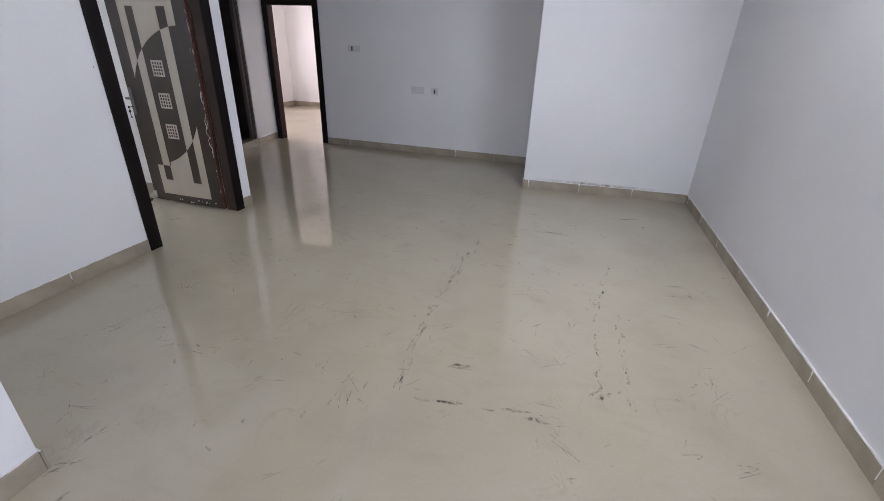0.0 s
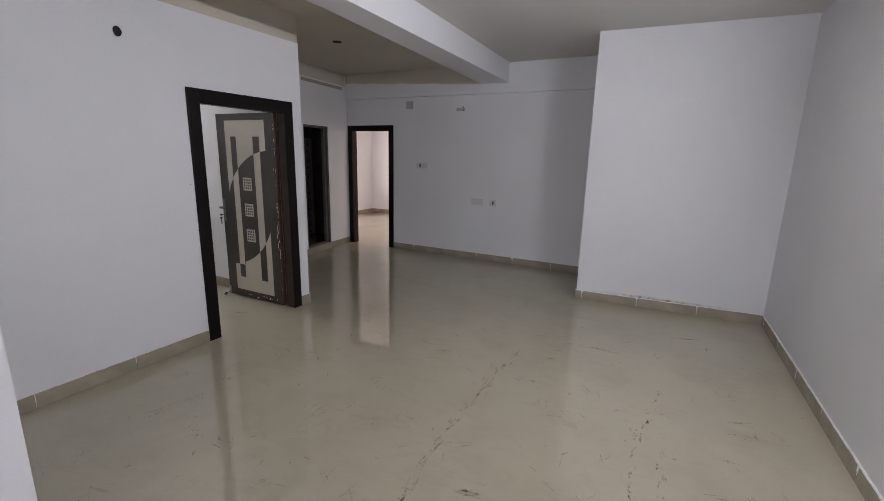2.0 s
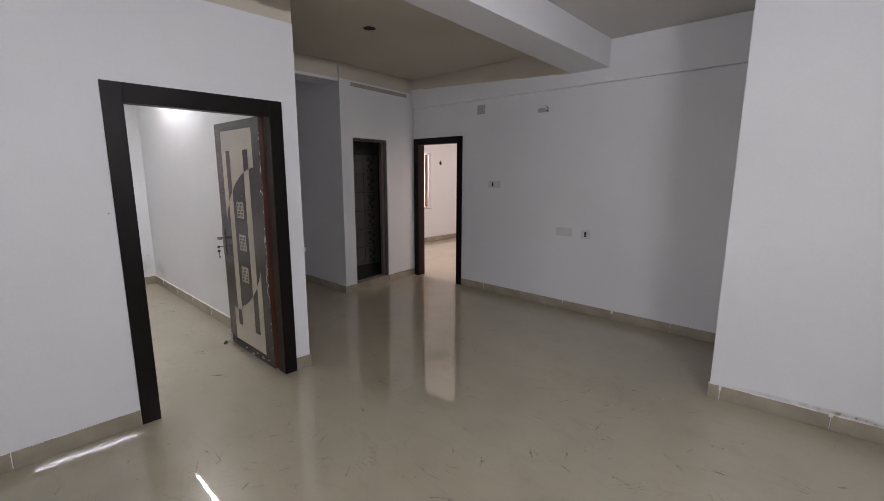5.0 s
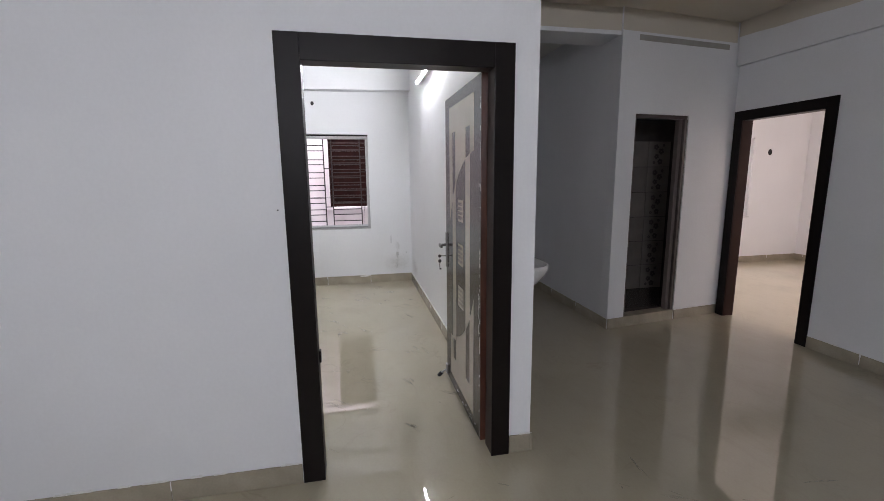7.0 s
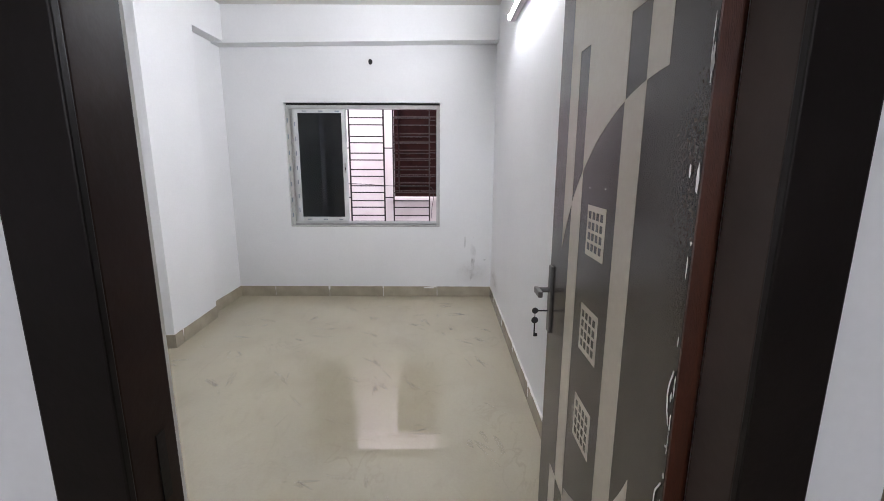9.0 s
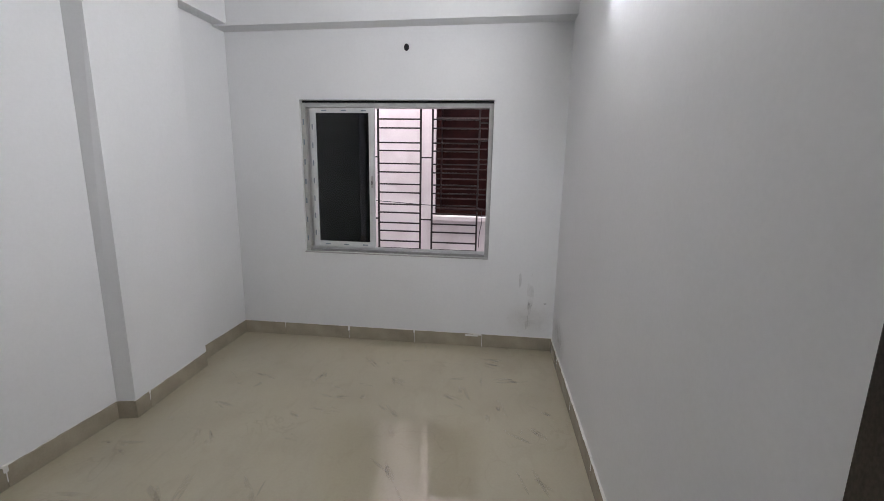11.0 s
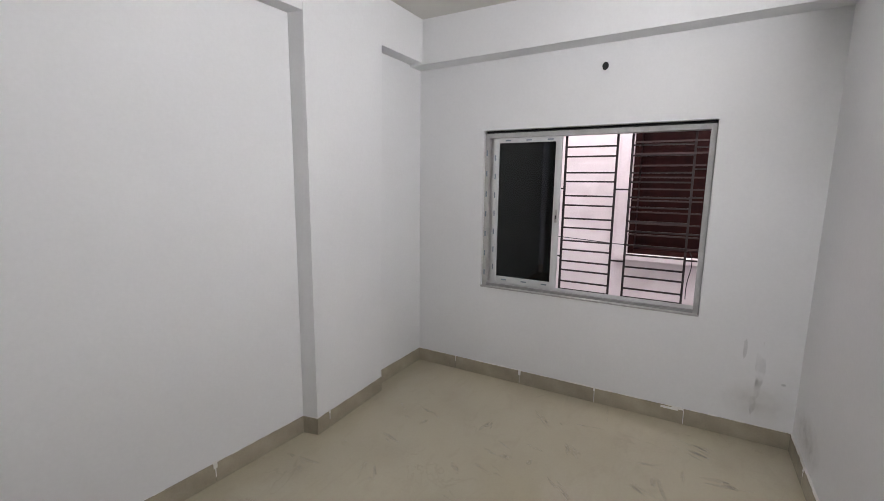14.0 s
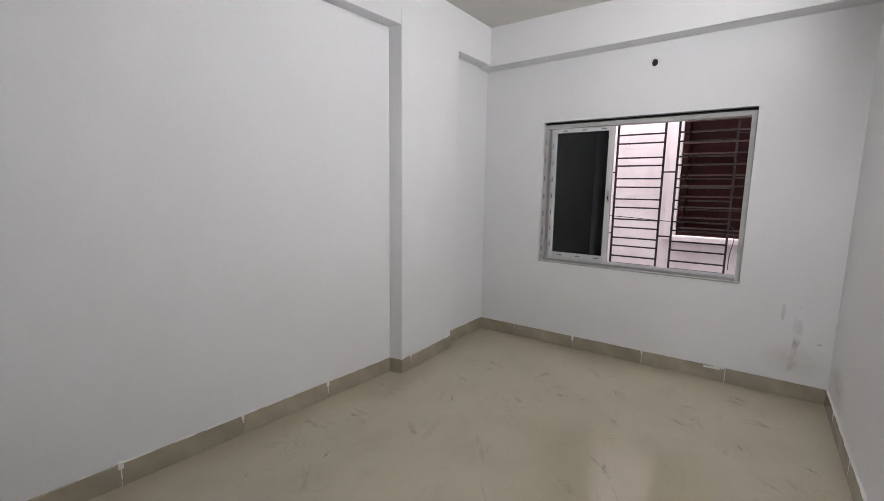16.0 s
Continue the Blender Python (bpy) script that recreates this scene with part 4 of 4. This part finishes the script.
for k in range(170):
    x, y = rs.uniform(0.3, 4.3), rs.uniform(-1.9, 2.7)
    blot(x, y, rs.uniform(0.006, 0.045), rs.uniform(0.003, 0.010), rs.uniform(0, 3.1), 0.0006 + 0.0006 * rs.random())
for k in range(70):
    x, y = rs.uniform(0.5, 4.25), rs.uniform(-1.9, 2.6)
    t0 = rs.uniform(0, 3.1)
    for i in range(rs.choice((2, 3, 4, 6))):
        blot(x + rs.gauss(0, 0.025), y + rs.gauss(0, 0.025), rs.uniform(0.02, 0.10), rs.uniform(0.0015, 0.0045), t0 + rs.gauss(0, 0.35), 0.0005 + 0.0006 * rs.random())
for k in range(4):
    x, y = rs.uniform(-3.9, -0.3), rs.uniform(-1.5, 1.0)
    blot(x, y, rs.uniform(0.006, 0.03), rs.uniform(0.002, 0.006), 0.7 + rs.gauss(0, 0.5), 0.0006 + 0.0006 * rs.random())
tagged(finish("floor_scuffs", bm, SCUFF), "scattered dark scuffs and drag marks on the floor", "floor marks", kind="stuff")

bm = bmesh.new()
for k in range(95):
    x, y = rs.uniform(-4.0, -0.2), rs.uniform(-1.6, 1.05)
    t0 = 0.8 + rs.gauss(0, 0.45)
    for i in range(rs.choice((1, 1, 2, 3, 4))):
        blot(x + rs.gauss(0, 0.025), y + rs.gauss(0, 0.025), rs.uniform(0.04, 0.14), rs.uniform(0.006, 0.022), t0 + rs.gauss(0, 0.25), 0.0004 + 0.0009 * rs.random())
tagged(finish("floor_veins", bm, VEIN), "soft grey veins in the polished bedroom floor", "floor marks", kind="stuff")
bm = bmesh.new()
for k in range(120):
    x, y = rs.uniform(0.2, 4.4), rs.uniform(-2.2, 3.6)
    t0 = rs.uniform(0, 3.1)
    for i in range(rs.choice((1, 1, 2, 3))):
        blot(x + rs.gauss(0, 0.025), y + rs.gauss(0, 0.025), rs.uniform(0.03, 0.11), rs.uniform(0.002, 0.008), t0 + rs.gauss(0, 0.4), 0.0004 + 0.0009 * rs.random())
tagged(finish("floor_streaks", bm, HALL_VEIN), "soft grey streaks on the polished hall floor", "floor marks", kind="stuff")

bm = bmesh.new()
for y, z, a, b in ((0.90, 0.50, 0.030, 0.19), (0.895, 0.36, 0.018, 0.08), (0.81, 0.62, 0.012, 0.08), (1.03, 0.42, 0.014, 0.01), (0.88, 0.25, 0.02, 0.07)):
    bm.faces.new([bm.verts.new((-4.1235, y + a * rs.uniform(0.7, 1.1) * math.cos(t), z + b * rs.uniform(0.7, 1.1) * math.sin(t))) for t in [i * math.tau / 10 for i in range(10)]])
tagged(finish("wall_smudges", bm, SMUDGE), "grey smudges low on the window wall", "wall marks", kind="stuff")

# soft ochre stains low in the bedroom corner, and dirt along the foot of the block
def soft_stain(name, label, m, w, h, cover):
    """A stain on a wall that fades out to all sides; the patch lies in local x and y."""
    mt = bpy.data.materials.new("ochre_stain")
    mt.use_nodes = True
    nt = mt.node_tree
    p = nt.nodes["Principled BSDF"]
    p.inputs["Base Color"].default_value = (0.56, 0.48, 0.33, 1)
    p.inputs["Roughness"].default_value = 0.7
    tc, mp, gr = nt.nodes.new("ShaderNodeTexCoord"), nt.nodes.new("ShaderNodeMapping"), nt.nodes.new("ShaderNodeTexGradient")
    gr.gradient_type = "SPHERICAL"
    mp.inputs["Scale"].default_value = (2 / w, 2 / h, 1)
    nt.links.new(tc.outputs["Object"], mp.inputs["Vector"])
    nt.links.new(mp.outputs["Vector"], gr.inputs["Vector"])
    nz = nt.nodes.new("ShaderNodeTexNoise")
    nz.inputs["Scale"].default_value, nz.inputs["Detail"].default_value = 14, 5
    nt.links.new(tc.outputs["Object"], nz.inputs["Vector"])
    mr = nt.nodes.new("ShaderNodeMapRange")
    for k, v in (("From Min", 0.35), ("From Max", 0.7), ("To Min", 0.1), ("To Max", cover)):
        mr.inputs[k].default_value = v
    nt.links.new(nz.outputs["Fac"], mr.inputs["Value"])
    mu = nt.nodes.new("ShaderNodeMath")
    mu.operation = "MULTIPLY"
    nt.links.new(gr.outputs["Fac"], mu.inputs[0])
    nt.links.new(mr.outputs[0], mu.inputs[1])
    nt.links.new(mu.outputs[0], p.inputs["Alpha"])
    bm = bmesh.new()
    bm.faces.new([bm.verts.new((x * w / 2, y * h / 2, 0)) for x, y in ((-1, -1), (1, -1), (1, 1), (-1, 1))])
    ob = finish(name, bm, mt)
    ob.matrix_world = m
    tagged(ob, label, "wall marks", kind="stuff")


soft_stain("damp_stain", "faint ochre damp stain low in the bedroom corner", pose(-4.1232, 0.90, 0.27, 90, 0, 90), 0.44, 0.31, 0.26)
soft_stain("damp_stain", "faint ochre damp stain low beside the corner", pose(-3.80, 1.1035, 0.26, 90, 0, 0), 0.60, 0.28, 0.34)
soft_stain("dirt_line", "ochre dirt along the foot of the wall block", pose(3.45, 3.0, 0.118, 90, 0, 3.85), 1.6, 0.05, 0.8)

# ---- skirting, tile by tile ----
tile_cache = {}


def skirting(a, b, h, first_len=0.6, lip=False, thick=0.011):
    """Skirting tiles from a to b on the left of that line, each its own piece, with white joints."""
    base = thing("baseboard", "beige stone skirting tiles with white joints", "skirting", kind="structure")
    d = Vector((b[0] - a[0], b[1] - a[1]))
    length, ang = d.length, math.atan2(d.y, d.x)
    s, step = 0.0, first_len
    while s < length - 0.005:
        w = min(step, length - s)
        key = (round(w - 0.004, 3), h)
        if key not in tile_cache:
            bm = boxes(((0, 0.0005, 0.0), (key[0], thick, h)), bevel=0.0018)
            ob = finish("tile", bm, SKIRT)
            tile_cache[key] = ob.data
        else:
            ob = new("tile", tile_cache[key])
        p = Vector(a) + d.normalized() * (s + 0.002)
        ob.matrix_world = pose(p.x, p.y, 0.0005, 0, 0, math.degrees(ang))
        ob.parent = base
        if s > 0:
            j = boxes(((-0.0022, 0.0, h * rs.uniform(0.2, 0.7)), (0.0022, thick + 0.0006, h + rs.uniform(-0.004, 0.008))))
            if rs.random() < 0.6:
                lw, lz = rs.uniform(0.005, 0.013), rs.uniform(0.010, 0.035)
                bm_box(j, (-lw * rs.uniform(0.5, 1.2), 0.0004, h - lz), (lw, thick + 0.0022, h + rs.uniform(0.004, 0.012)), 0.003)
            jo = part("joint", j, GROUT, base, "white joint filler")
            jo.matrix_world = pose(p.x - d.normalized().x * 0.002, p.y - d.normalized().y * 0.002, 0, 0, 0, math.degrees(ang))
        s += w
        step = 0.6
    # ragged putty along the top edge
    bm = bmesh.new()
    m = max(int(length / 0.05), 1)
    for k in range(m):
        if not lip and rs.random() < 0.55:
            continue
        u0, u1 = length * k / m, length * (k + 1) / m
        bm_box(bm, (u0, 0.0, h - 0.001), (u1, (0.0115 if lip else 0.006) * rs.uniform(0.75, 1.05), h + rs.uniform(0.003, 0.009)))
    if len(bm.verts):
        pt = part("putty_line", bm, GROUT, base, "white putty along the top edge")
        pt.matrix_world = pose(a[0], a[1], 0.0005, 0, 0, math.degrees(ang))
    else:
        bm.free()


spill = boxes(((-4.113, 0.36, 0.094), (-4.108, 0.47, 0.110)), ((-4.113, 0.43, 0.105), (-4.107, 0.50, 0.117)), bevel=0.002)
tagged(finish("putty_spill", spill, GROUT), "white putty spilled on the skirting top", "putty", kind="stuff")
HH, HB = 0.10, 0.112
for a, b, h, lip in (
    ((HW(-5.44), -5.44), (HW(3.07), 3.07), HH, True), ((HW(3.07), 3.07), (2.575, 2.944), HH, False), ((2.585, 2.944), (2.585, 4.13), HH, False),
    ((2.585, 4.13), (-0.829, 4.13), HH, False), (BB, bt(BD1), HH, False), (bt(BD0), BA, HH, False), ((-1.63, 2.70), (-3.6, 2.70), HH, False),
    ((-3.6, 2.70), (-3.6, 1.205), HH, False), ((-3.6, 1.205), (0.011, 1.205), HH, False), ((0, 1.205), (0, 1.080), HH, False), ((0, -0.004), (0, -1.65), HH, False),
    ((0, -1.65), (1.331, -1.65), HH, False), ((1.32, -1.65), (1.32, -5.45), HH, False),
    ((-0.13, 1.105), (-4.125, 1.105), HB, True), ((-4.125, 1.105), (-4.125, -1.69), HB, False), ((-4.125, -1.69), (-3.43, -1.69), HB, False),
    ((-3.43, -1.612), (-2.714, -1.585), HB, False), ((-2.725, -1.585), (-2.70, -1.69), HB, False), ((-2.70, -1.69), (-0.14, -1.86), HB, False),
    ((-0.13, -1.86), (-0.13, 0.046), HB, False),
    ((-4.05, 7.86), (-4.05, 4.26), HH, False), ((0.3, 7.86), (-4.05, 7.86), HH, False),
):
    skirting(a, b, h, lip=lip)


# ---- every grouped thing has its origin at its own foot ----
bpy.context.view_layer.update()
for ob in list(scene.objects):
    if ob.type == "EMPTY" and ob.parent is None and ob.children and ob.location.length < 1e-6:
        pts = [c.matrix_world @ Vector(k) for c in ob.children_recursive for k in c.bound_box]
        foot = Vector([(min(p[i] for p in pts) + max(p[i] for p in pts)) / 2 for i in (0, 1)] + [min(p.z for p in pts)])
        ob.location = foot
        for c in ob.children:
            c.location = c.location - foot
